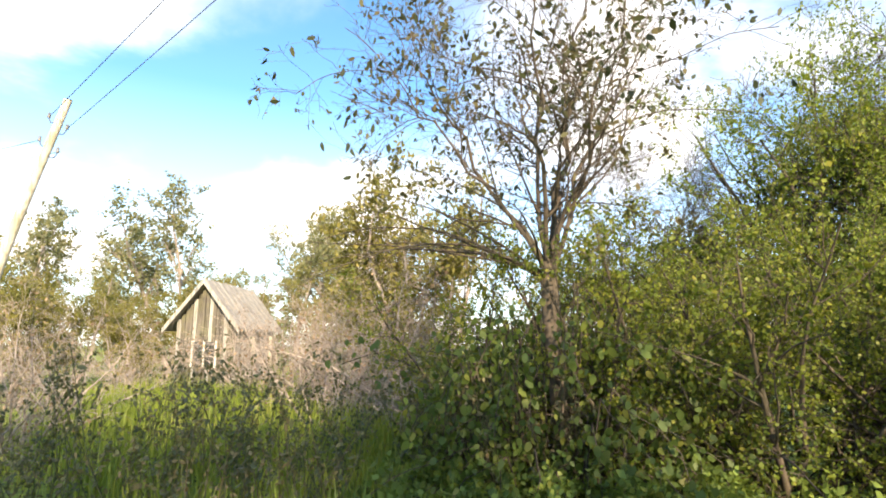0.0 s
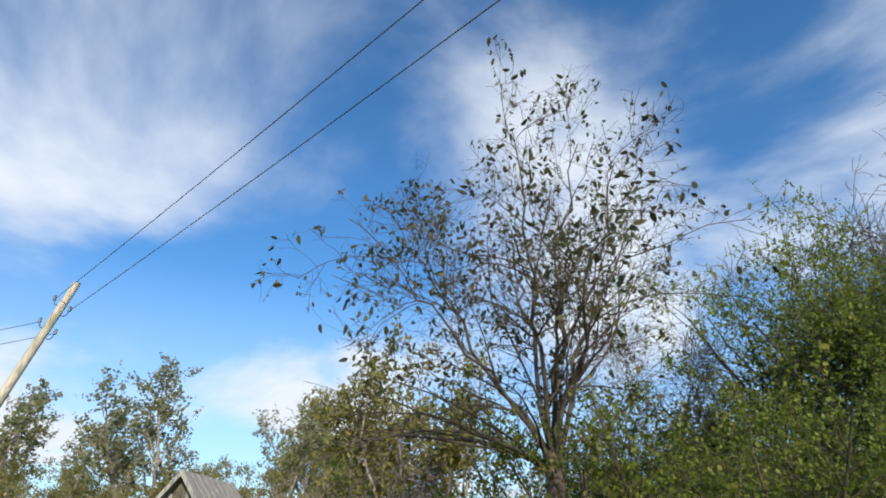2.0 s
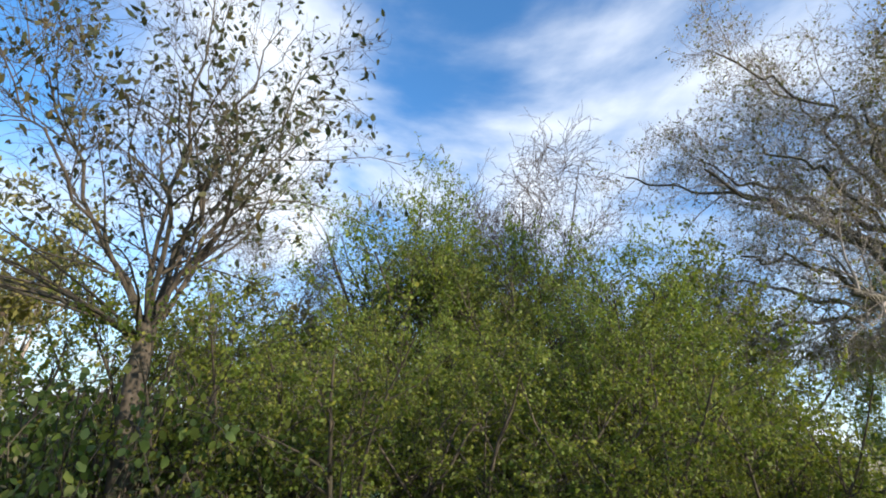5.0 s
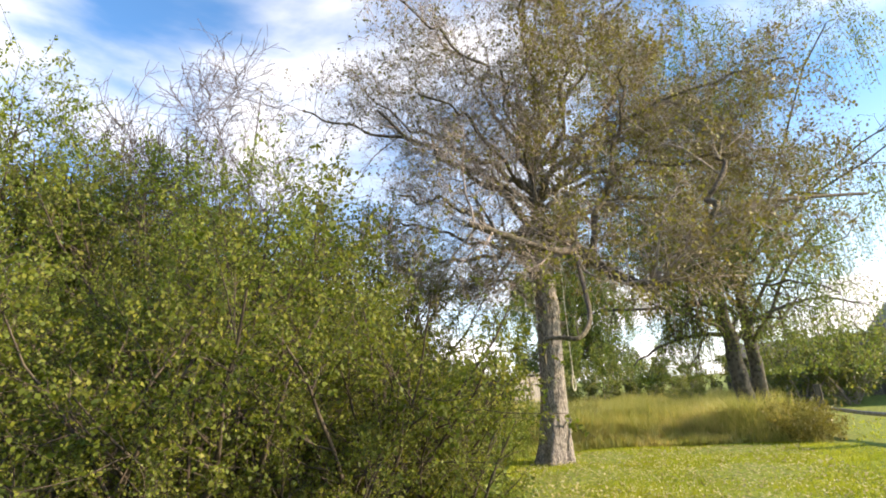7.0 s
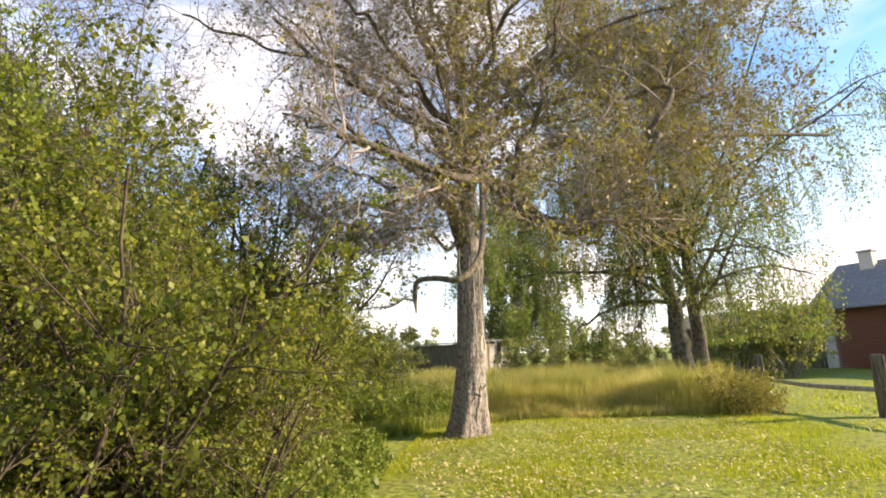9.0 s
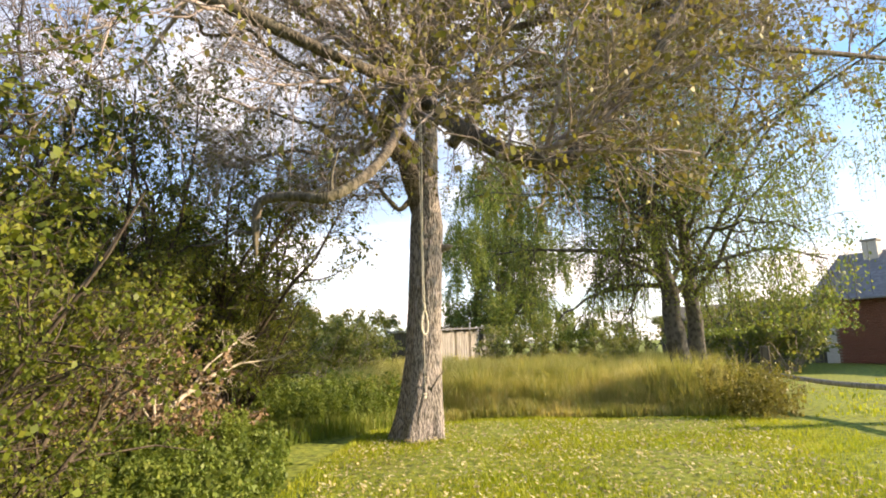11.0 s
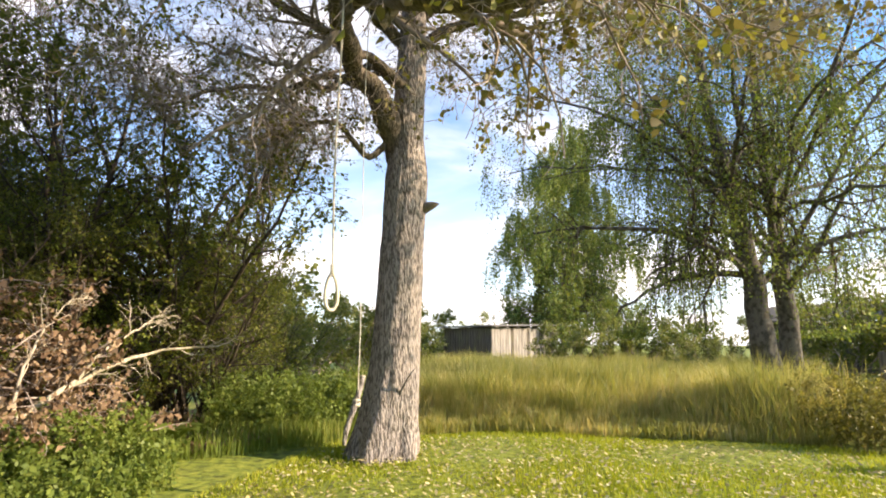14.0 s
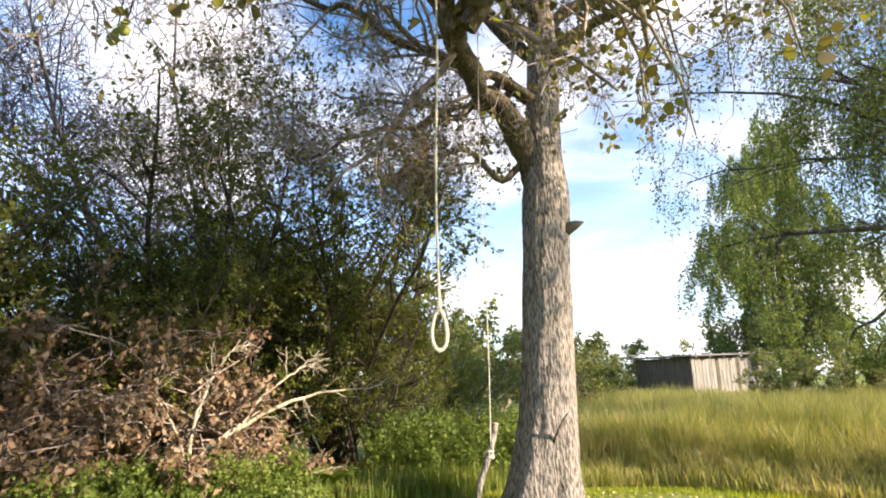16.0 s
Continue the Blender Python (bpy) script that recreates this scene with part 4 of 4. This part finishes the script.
# ---- the brick house ----
def brick_house():
    top = thing("brick_house", (37.3, 17.3, 0), "low red-brick house with a grey roof and chimney", "house")
    turn = math.atan2(-5.2, -0.1)
    top.rotation_euler = (0, 0, turn)
    L, D, H, R = 14.0, 8.0, 3.4, 5.9
    wall = part("wall", box_bm(0, L, 0.03, D, 0, H), MORTAR, top)
    # the sunlit corner is put into the piers' pale colour
    for i in range(3):
        part("corner_pier", box_bm(L * 0.345 * i, L * 0.345 * i + 0.55, -0.05, 0.02, 0, H), BRICKPALE, top, "brick corner pier, coloured pale as if in sun")
    bw, bh = 0.26, 0.078
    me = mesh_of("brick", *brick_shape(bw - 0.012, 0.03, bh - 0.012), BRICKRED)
    rest = []
    for row in range(int(H / bh)):
        for c in range(20):
            xx = 0.58 + c * bw + (bw / 2 if row % 2 else 0)
            if 0.345 * L - bw < xx:
                continue
            if row < 15 and c < 20 and row > -1:
                ob = new("brick", me)
                ob.parent = wall
                ob.location = (xx, 0.0, row * bh + 0.006)
            else:
                v, q = brick_shape(bw - 0.012, 0.03, bh - 0.012)
                rest.append((v + np.array([xx, 0.0, row * bh + 0.006]), q))
    child("brickwork", mesh_of("brickwork", *gather(rest), BRICKRED), wall, kind="stuff")
    # sunlight on the far part of the wall, given as paler brick
    part("far_wall_face", box_bm(0.345 * L + 0.56, L, -0.01, 0.028, 0, H), BRICKPALE, top, "brick wall with sunlight put into its pale colour")
    for s, y0, y1 in ((1, -0.5, D / 2), (-1, D + 0.5, D / 2)):
        bm = bmesh.new()
        pts = [(-0.5, y0, H - 0.25), (L + 0.5, y0, H - 0.25), (L + 0.5, y1, R), (-0.5, y1, R)]
        lo = [bm.verts.new(p) for p in pts]
        hi = [bm.verts.new((p[0], p[1], p[2] + 0.1)) for p in pts]
        bm.faces.new(lo), bm.faces.new(hi)
        for k in range(4):
            bm.faces.new((lo[k], hi[k], hi[(k + 1) % 4], lo[(k + 1) % 4]))
        bmesh.ops.recalc_face_normals(bm, faces=bm.faces[:])
        part("roof_slope", bm, SLATE, top, "grey sheet roof")
    for xx in (0.01, L - 0.07):
        bm = bmesh.new()
        tri = [(xx, 0.05, H), (xx, D - 0.05, H), (xx, D / 2, R - 0.02)]
        a = [bm.verts.new(p) for p in tri]
        b = [bm.verts.new((p[0] + 0.06, p[1], p[2])) for p in tri]
        bm.faces.new(a), bm.faces.new(b)
        for k in range(3):
            bm.faces.new((a[k], b[k], b[(k + 1) % 3], a[(k + 1) % 3]))
        bmesh.ops.recalc_face_normals(bm, faces=bm.faces[:])
        part("gable", bm, DARKPLANK, top)
    ch = part("chimney", box_bm(1.05, 1.75, D / 2 - 0.9, D / 2 - 0.3, R - 0.9, R + 0.55, 0.02), BRICKPALE, top)
    part("chimney_cap", box_bm(0.99, 1.81, D / 2 - 0.96, D / 2 - 0.24, R + 0.55, R + 0.68, 0.02), CONCRETE, ch)
    part("gutter", box_bm(-0.5, L + 0.5, -0.58, -0.5, H - 0.26, H - 0.18, 0.02), SLATE, top)
    # lower wooden wing; the birch's shade is put into its dark planks
    wing = thing("wooden_outbuilding", (37.6, 17.4, 0), "low wooden outbuilding behind the birches, their shade in its dark colour", "outbuilding")
    wing.rotation_euler = (0, 0, math.atan2(6.0, -1.5))
    rng = np.random.default_rng(81)
    for k in range(40):
        part("plank", box_bm(0.22 * k, 0.22 * k + 0.205, 0, 0.03 + 0.015 * rng.random(), 0, 2.5), DARKPLANK, wing)
    part("side_wall", box_bm(8.75, 8.8, 0.05, -4.0, 0, 2.5), DARKPLANK, wing)
    bm = box_bm(-0.1, 9.2, -4.4, 0.5, 2.52, 2.62)
    for v in bm.verts:
        v.co.z += (0.5 - v.co.y) * 0.22
    part("roof", bm, DARKPLANK, wing)


def brick_shape(w, d, h):
    v = np.array([(x, y, z) for x in (0, w) for y in (0, d) for z in (0, h)], float)
    q = np.array([(0, 1, 3, 2), (4, 6, 7, 5), (0, 4, 5, 1), (2, 3, 7, 6), (0, 2, 6, 4), (1, 5, 7, 3)])
    return v, q


brick_house()


# ---- the fence ----
def fence():
    top = thing("fence", (0, 0, 0), "low grey wooden post-and-rail fence", "fence")
    posts = [(19.3, 10.7), (16.5, 6.66), (13.9, 2.6)]
    for i, (x, y) in enumerate(posts):
        bm = box_bm(-0.13, 0.13, -0.10, 0.10, -0.3, 1.22, 0.02)
        for v in bm.verts:
            v.co.x += v.co.z * (-0.07 if i == 1 else 0.03)
        # dark plank colour holds the shade on the side facing the walk
        me = part("post", bm, DARKPLANK, top)
        me.location = (x, y, 0)
        me.rotation_euler = (0, 0, 0.6)
    for a, b in zip(posts[:-1], posts[1:]):
        for h, th in ((0.52, 0.055),):
            p = resample([(*a, h + 0.02), ((a[0] + b[0]) / 2, (a[1] + b[1]) / 2, h - 0.05), (*b, h)], 8)
            child("rail", mesh_of("rail", *tubes(p[None], np.full((1, 8), th), 8), GREYWOOD, True), top)


fence()


# ---- the brush pile and the dead branch ----
def brush_pile():
    rng = np.random.default_rng(91)
    top = thing("brush_pile", (4.3, 12.1, 0), "heap of cut branches with dry brown leaves", "brush pile")
    n = 260
    a, r = rng.random(n) * 6.283, np.sqrt(rng.random(n))
    s = np.stack([np.cos(a) * r * 1.9, np.sin(a) * r * 1.3, 2.3 * (1 - r ** 2.2) * rng.random(n)], 1)
    p = wander_paths(rng, s, np.stack([np.cos(a + rng.normal(size=n)), np.sin(a + rng.normal(size=n)), 0.25 * rng.normal(size=n) + 0.15], 1), 0.7 + 0.8 * rng.random(n), 7, 0.22, -0.05)
    p[..., 2] = np.maximum(p[..., 2], 0.02)
    p1, r1 = shoots(rng, p, np.full((n, 7), 0.010), 7, 0.55, 1.0, 0.05, 0.3, 5, 0.1)
    p1[..., 2] = np.maximum(p1[..., 2], 0.01)
    child("branchwork", mesh_of("branchwork", *gather([tubes(p, np.linspace(0.013, 0.005, 7)[None].repeat(n, 0), 5), tubes(p1, np.maximum(r1, 0.003), 3)]), TWIG, True), top)
    child("dry_foliage", mesh_of("dry_foliage", *leaves(rng, p1, 11, 0.085, 0.3, 0.5, 0.04, fold=0.3), DEADLEAF), top, "curled brown leaves")


brush_pile()


def dead_branch():
    rng = np.random.default_rng(92)
    top = thing("dead_branch", (0.25, 0.43, 0.42), "bleached bare fallen branch against the thicket", "branch")
    mains = [[(5.35, 10.9, 0.12), (5.75, 11.2, 0.45), (6.2, 11.6, 0.72), (6.75, 11.9, 0.85), (7.4, 12.1, 0.95)],
             [(5.35, 10.9, 0.12), (5.35, 11.0, 0.6), (5.5, 11.1, 1.1), (5.75, 11.2, 1.5)],
             [(5.75, 11.2, 0.45), (6.05, 11.3, 0.85), (6.35, 11.4, 1.1), (6.5, 11.5, 1.25)],
             [(5.35, 10.9, 0.12), (5.1, 11.1, 0.5), (4.8, 11.2, 0.9), (4.9, 11.3, 1.5)]]
    mp = np.array([resample(m, 14) for m in mains]) + rng.normal(size=(4, 14, 3)) * 0.012
    mr = np.linspace(0.036, 0.010, 14)[None] * np.array([1, 0.6, 0.6, 0.5])[:, None]
    for k in range(4):
        child("limb", mesh_of("limb", *tubes(mp[k:k + 1], mr[k:k + 1], 7), DEADWOOD, True), top)
    p1, r1 = shoots(rng, mp, mr, 11, 0.5, 0.9, 0.05, 0.25, 6, 0.25)
    p2, r2 = shoots(rng, p1, r1, 5, 0.22, 1.0, 0.0, 0.3, 4, 0.2)
    child("twigwork", mesh_of("twigwork", *gather([tubes(p1, np.maximum(r1, 0.005), 5), tubes(p2, np.maximum(r2, 0.003), 3)]), DEADWOOD, True), top, kind="stuff")


dead_branch()


# ---- low plants ----
def inside(x, y, poly):
    """Which points lie inside a polygon."""
    c = np.zeros(len(x), bool)
    n = len(poly)
    for i in range(n):
        (x1, y1), (x2, y2) = poly[i], poly[i - 1]
        c ^= ((y1 > y) != (y2 > y)) & (x < (x2 - x1) * (y - y1) / (y2 - y1 + 1e-12) + x1)
    return c


def scatter(rng, poly, count):
    p = np.array(poly)
    lo, hi = p.min(0), p.max(0)
    q = lo + (hi - lo) * rng.random((count * 4, 2))
    q = q[inside(q[:, 0], q[:, 1], poly)][:count]
    return q[:, 0], q[:, 1]


def blades(name, seed, poly, count, height, width, mat, label, bend=0.35, seedheads=False, clump=0.0, edge=None):
    rng = np.random.default_rng(seed)
    x, y = scatter(rng, poly, count)
    if clump:
        keep = np.array([noise.noise(Vector((a * 0.8, b * 0.8, seed))) for a, b in zip(x, y)]) + rng.random(len(x)) * 0.8 > clump
        x, y = x[keep], y[keep]
    n = len(x)
    wave = np.array([noise.noise(Vector((p * 0.55, q * 0.55, seed))) + 0.6 * noise.noise(Vector((p * 1.9, q * 1.9, seed + 5))) for p, q in zip(x, y)])
    h = height * (0.25 + 0.75 * rng.random(n) ** 0.8) * np.clip(1 + 0.55 * wave, 0.35, 1.5)
    if edge:
        (ax, ay), (bx, by) = edge
        behind = ((bx - ax) * (y - ay) - (by - ay) * (x - ax)) / math.hypot(bx - ax, by - ay)
        h *= 0.28 + 0.72 * smooth(0.1, 1.5, behind + 0.35 * wave)
    a = rng.random(n) * 6.283
    lean = bend * h * rng.random(n)
    base = np.stack([x, y, ground_z(x, y) - 0.04], 1)
    side = np.stack([-np.sin(a), np.cos(a), 0 * a], 1) * (width * (0.6 + 0.8 * rng.random(n)))[:, None]
    out = np.stack([np.cos(a), np.sin(a), 0 * a], 1)
    mid = base + out * (lean * 0.35)[:, None] + np.array([0, 0, 1.0]) * (h * 0.6)[:, None]
    tipp = base + out * lean[:, None] + np.array([0, 0, 1.0]) * h[:, None]
    w = 1.0 if seedheads else 0.75
    v = np.stack([base - side * 0.6, base + side * 0.6, mid + side * w, tipp, mid - side * w], 1).reshape(-1, 3)
    i = np.arange(n)[:, None] * 5
    q = np.concatenate([i + np.array([0, 1, 2, 4])]), np.concatenate([i + np.array([4, 2, 3, 3])])
    tri = np.concatenate([i + np.array([0, 1, 2]), i + np.array([0, 2, 4]), i + np.array([4, 2, 3])])
    tagged(new(name, mesh_of(name, v, tri, mat)), label, "grass", kind="stuff")


LAWN_NEAR = [(2.5, 2.2), (5.0, 1.0), (12, 3.5), (15.5, 7.9), (15.2, 9.4), (13.6, 10.8), (11.5, 12.4), (9.0, 12.2), (7.6, 10.4), (6.2, 8.4), (4.9, 6.0)]
blades("lawn_grass", 101, LAWN_NEAR, 125000, 0.075, 0.0055, LAWN, "short mown yellow-green lawn grass", 0.7)
blades("lawn_grass", 102, [(15.5, 7.9), (12, 3.5), (14, -4), (60, 6), (60, 17), (36, 12), (20, 10.5)], 24000, 0.10, 0.02, LAWN, "short green lawn beyond the fence", 0.6)
MEADOW_POLY = [(9.6, 12.9), (11.6, 12.5), (13.7, 10.8), (15.2, 9.5), (16.8, 9.6), (19.5, 11.5), (24, 15), (33, 24), (29, 33), (20, 32.5), (11, 20)]
blades("tall_grass", 103, MEADOW_POLY, 60000, 0.98, 0.006, MEADOW, "tall dry yellow meadow grass", 0.7, True, edge=((11.5, 12.4), (15.2, 9.4)))
blades("tall_grass", 104, [(9.6, 12.7), (11.5, 12.3), (13.7, 10.6), (15.2, 9.3), (17.5, 10.0), (17, 13), (13, 15.5), (10.4, 15.5)], 42000, 0.95, 0.0055, MEADOW, "tall dry yellow meadow grass at the lawn edge", 0.8, True, edge=((11.5, 12.4), (15.2, 9.4)))
blades("rough_grass", 105, [(6.5, 11.6), (9.0, 12.0), (10.6, 13.0), (12, 20), (8, 19), (7.5, 14.0)], 24000, 0.36, 0.006, ROUGHGRASS, "rough green grass behind the tree", 0.5)
blades("rough_grass", 106, [(-9, 1.2), (-2.4, 1.6), (-0.8, 2.6), (-0.5, 4.0), (-4, 5), (-9, 14), (-20, 20), (-22, 6)], 34000, 0.75, 0.009, ROUGHGRASS, "rank green grass and weeds", 0.5)
blades("rough_grass", 107, [(-3, 2.4), (3.5, 3.6), (5.2, 5.6), (4.4, 7.6), (-3, 4.6)], 26000, 0.5, 0.007, ROUGHGRASS, "rank grass at the foot of the thicket", 0.5)


def weeds(name, seed, poly, count, height, mat, label, leafsize, per, twig=NETTLE, width=0.4):
    """Upright leafy stalks, too many to count."""
    rng = np.random.default_rng(seed)
    x, y = scatter(rng, poly, count)
    n = len(x)
    s = np.stack([x, y, ground_z(x, y) - 0.03], 1)
    h = height * (0.5 + 0.7 * rng.random(n))
    p = wander_paths(rng, s, np.stack([0.22 * rng.normal(size=n), 0.22 * rng.normal(size=n), np.ones(n)], 1), h, 6, 0.09)
    b, rb = shoots(rng, p, np.full((n, 6), 0.005), 3, height * 0.28, 0.9, 0.3, 0.2, 4, 0.3)
    v, q = gather([tubes(p, np.linspace(0.006, 0.002, 6)[None].repeat(n, 0), 3), tubes(b, np.maximum(rb, 0.0015), 3), leaves(rng, p, per, leafsize, width, 0.25, leafsize * 0.4, 0.1),
                   leaves(rng, b, per * 0.4, leafsize * 0.8, width, 0.25, leafsize * 0.3, 0.1)])
    tagged(new(name, mesh_of(name, v, q, mat)), label, "weeds", kind="stuff")


weeds("nettles", 111, [(4.4, 7.4), (5.6, 7.2), (6.6, 9.0), (7.2, 10.6), (7.0, 11.9), (5.6, 11.6), (4.0, 11.0), (3.6, 9.2)], 1150, 0.42, NETTLE, "green nettles by the brush pile", 0.06, 20, width=0.32)
weeds("nettles", 118, [(3.4, 10.0), (5.6, 10.0), (6.6, 10.8), (6.9, 11.7), (5.4, 11.3), (3.4, 11.2)], 420, 0.62, NETTLE, "green nettles at the foot of the brush pile", 0.065, 22, width=0.32)
weeds("nettles", 112, [(2.6, 4.2), (4.6, 4.9), (5.2, 6.3), (4.2, 6.6), (2.6, 5.2)], 420, 0.7, NETTLE, "green weeds at the foot of the bushes", 0.07, 22, width=0.32)
weeds("nettles", 113, [(-3.2, 2.2), (-0.4, 2.6), (2.4, 4.0), (1.8, 4.6), (-1.0, 4.0), (-3.0, 3.4)], 800, 0.75, NETTLE, "green undergrowth before the thicket", 0.07, 18, width=0.32)
weeds("mugwort", 114, [(-6.5, 0.4), (-3.9, 0.8), (-3.2, 2.2), (-4.2, 3.4), (-6.8, 3.0)], 130, 1.5, WEED, "tall dark dried weeds", 0.055, 24, width=0.25)
weeds("mugwort", 115, [(-4.2, 3.6), (-2.6, 2.6), (-2.2, 3.4), (-3.6, 4.6)], 90, 1.3, WEED, "tall brown seeding weeds", 0.055, 30, width=0.25)
weeds("meadow_weeds", 116, [(14.8, 8.6), (16.0, 8.3), (19.2, 11.0), (18.0, 11.6), (15.2, 9.6)], 320, 0.85, GOLDEN, "yellow-green weeds by the fence", 0.06, 14)
weeds("nettles", 117, [(7.4, 13.0), (9.2, 12.5), (10.4, 13.4), (11.0, 16), (8.0, 16)], 420, 0.85, NETTLE, "rank green weeds behind the old tree", 0.07, 22, width=0.3)


def burdock():
    rng = np.random.default_rng(121)
    top = thing("burdock", (7.0, 12.1, 0), "low plant with broad pale green leaves at the lawn edge", "plant")
    for k in range(9):
        a = k * 0.75 + rng.random()
        L, w = 0.30 + 0.14 * rng.random(), 0.13 + 0.05 * rng.random()
        pts, faces = [], []
        for i in range(7):
            t = i / 6
            ww = w * math.sin(math.pi * min(1, 0.12 + 0.88 * t)) ** 0.7
            zz = 0.10 + 0.22 * math.sin(t * 2.2)
            for s in (-1, 0, 1):
                lx, ly = 0.05 + t * L, s * ww
                pts.append((math.cos(a) * lx - math.sin(a) * ly, math.sin(a) * lx + math.cos(a) * ly, zz + abs(s) * 0.03))
        for i in range(6):
            for s in range(2):
                o = i * 3 + s
                faces.append((o, o + 1, o + 4, o + 3))
        child("leaf", mesh_of("leaf", np.array(pts), np.array(faces), NETTLE, True), top)
    child("stalk", mesh_of("stalk", *tubes(np.array([[(0, 0, -0.02), (0, 0, 0.1), (0, 0, 0.2)]]), np.full((1, 3), 0.015), 6), NETTLE), top)


burdock()


def litter():
    rng = np.random.default_rng(131)
    x, y = scatter(rng, [(5.0, 4.0), (10.5, 4.5), (14.5, 8.6), (12.8, 10.6), (10.5, 11.9), (8.8, 11.4), (7.2, 9.6)], 6500)
    n = len(x)
    s = np.stack([x, y, ground_z(x, y) + 0.025 + 0.03 * rng.random(n)], 1)
    d = np.stack([np.cos(x * 37), np.sin(x * 91), 0.25 * rng.normal(size=n)], 1)
    p = np.stack([s, s + unit(d) * 0.01], 1)
    a = rng.random(n) * 6.283
    e = np.stack([np.cos(a), np.sin(a), 0.3 * rng.normal(size=n)], 1) * (0.018 + 0.016 * rng.random((n, 1)))
    f = np.stack([-np.sin(a), np.cos(a), 0.3 * rng.normal(size=n)], 1) * (0.010 + 0.008 * rng.random((n, 1)))
    v = np.stack([s - e, s + f, s + e, s - f], 1).reshape(-1, 3)
    tagged(new("fallen_leaves", mesh_of("fallen_leaves", v, np.arange(4 * n).reshape(-1, 4), FALLEN)), "pale fallen leaves strewn on the lawn", "leaves", kind="stuff")


litter()


def brown_litter():
    """Dead leaves and bare earth under the thicket."""
    rng = np.random.default_rng(132)
    x, y = scatter(rng, [(5.6, 11.6), (7.0, 11.9), (8.3, 12.3), (8.6, 13.4), (7.6, 14.6), (5.6, 14.2), (4.6, 12.6)], 9000)
    n = len(x)
    s = np.stack([x, y, ground_z(x, y) + 0.03 + 0.09 * rng.random(n)], 1)
    a = rng.random(n) * 6.283
    e = np.stack([np.cos(a), np.sin(a), 0.5 * rng.normal(size=n)], 1) * (0.03 + 0.025 * rng.random((n, 1)))
    f = np.stack([-np.sin(a), np.cos(a), 0.5 * rng.normal(size=n)], 1) * (0.015 + 0.012 * rng.random((n, 1)))
    v = np.stack([s - e, s + f, s + e, s - f], 1).reshape(-1, 3)
    tagged(new("dead_leaves", mesh_of("dead_leaves", v, np.arange(4 * n).reshape(-1, 4), DEADLEAF)), "brown dead leaves on earth under the thicket", "leaves", kind="stuff")


brown_litter()
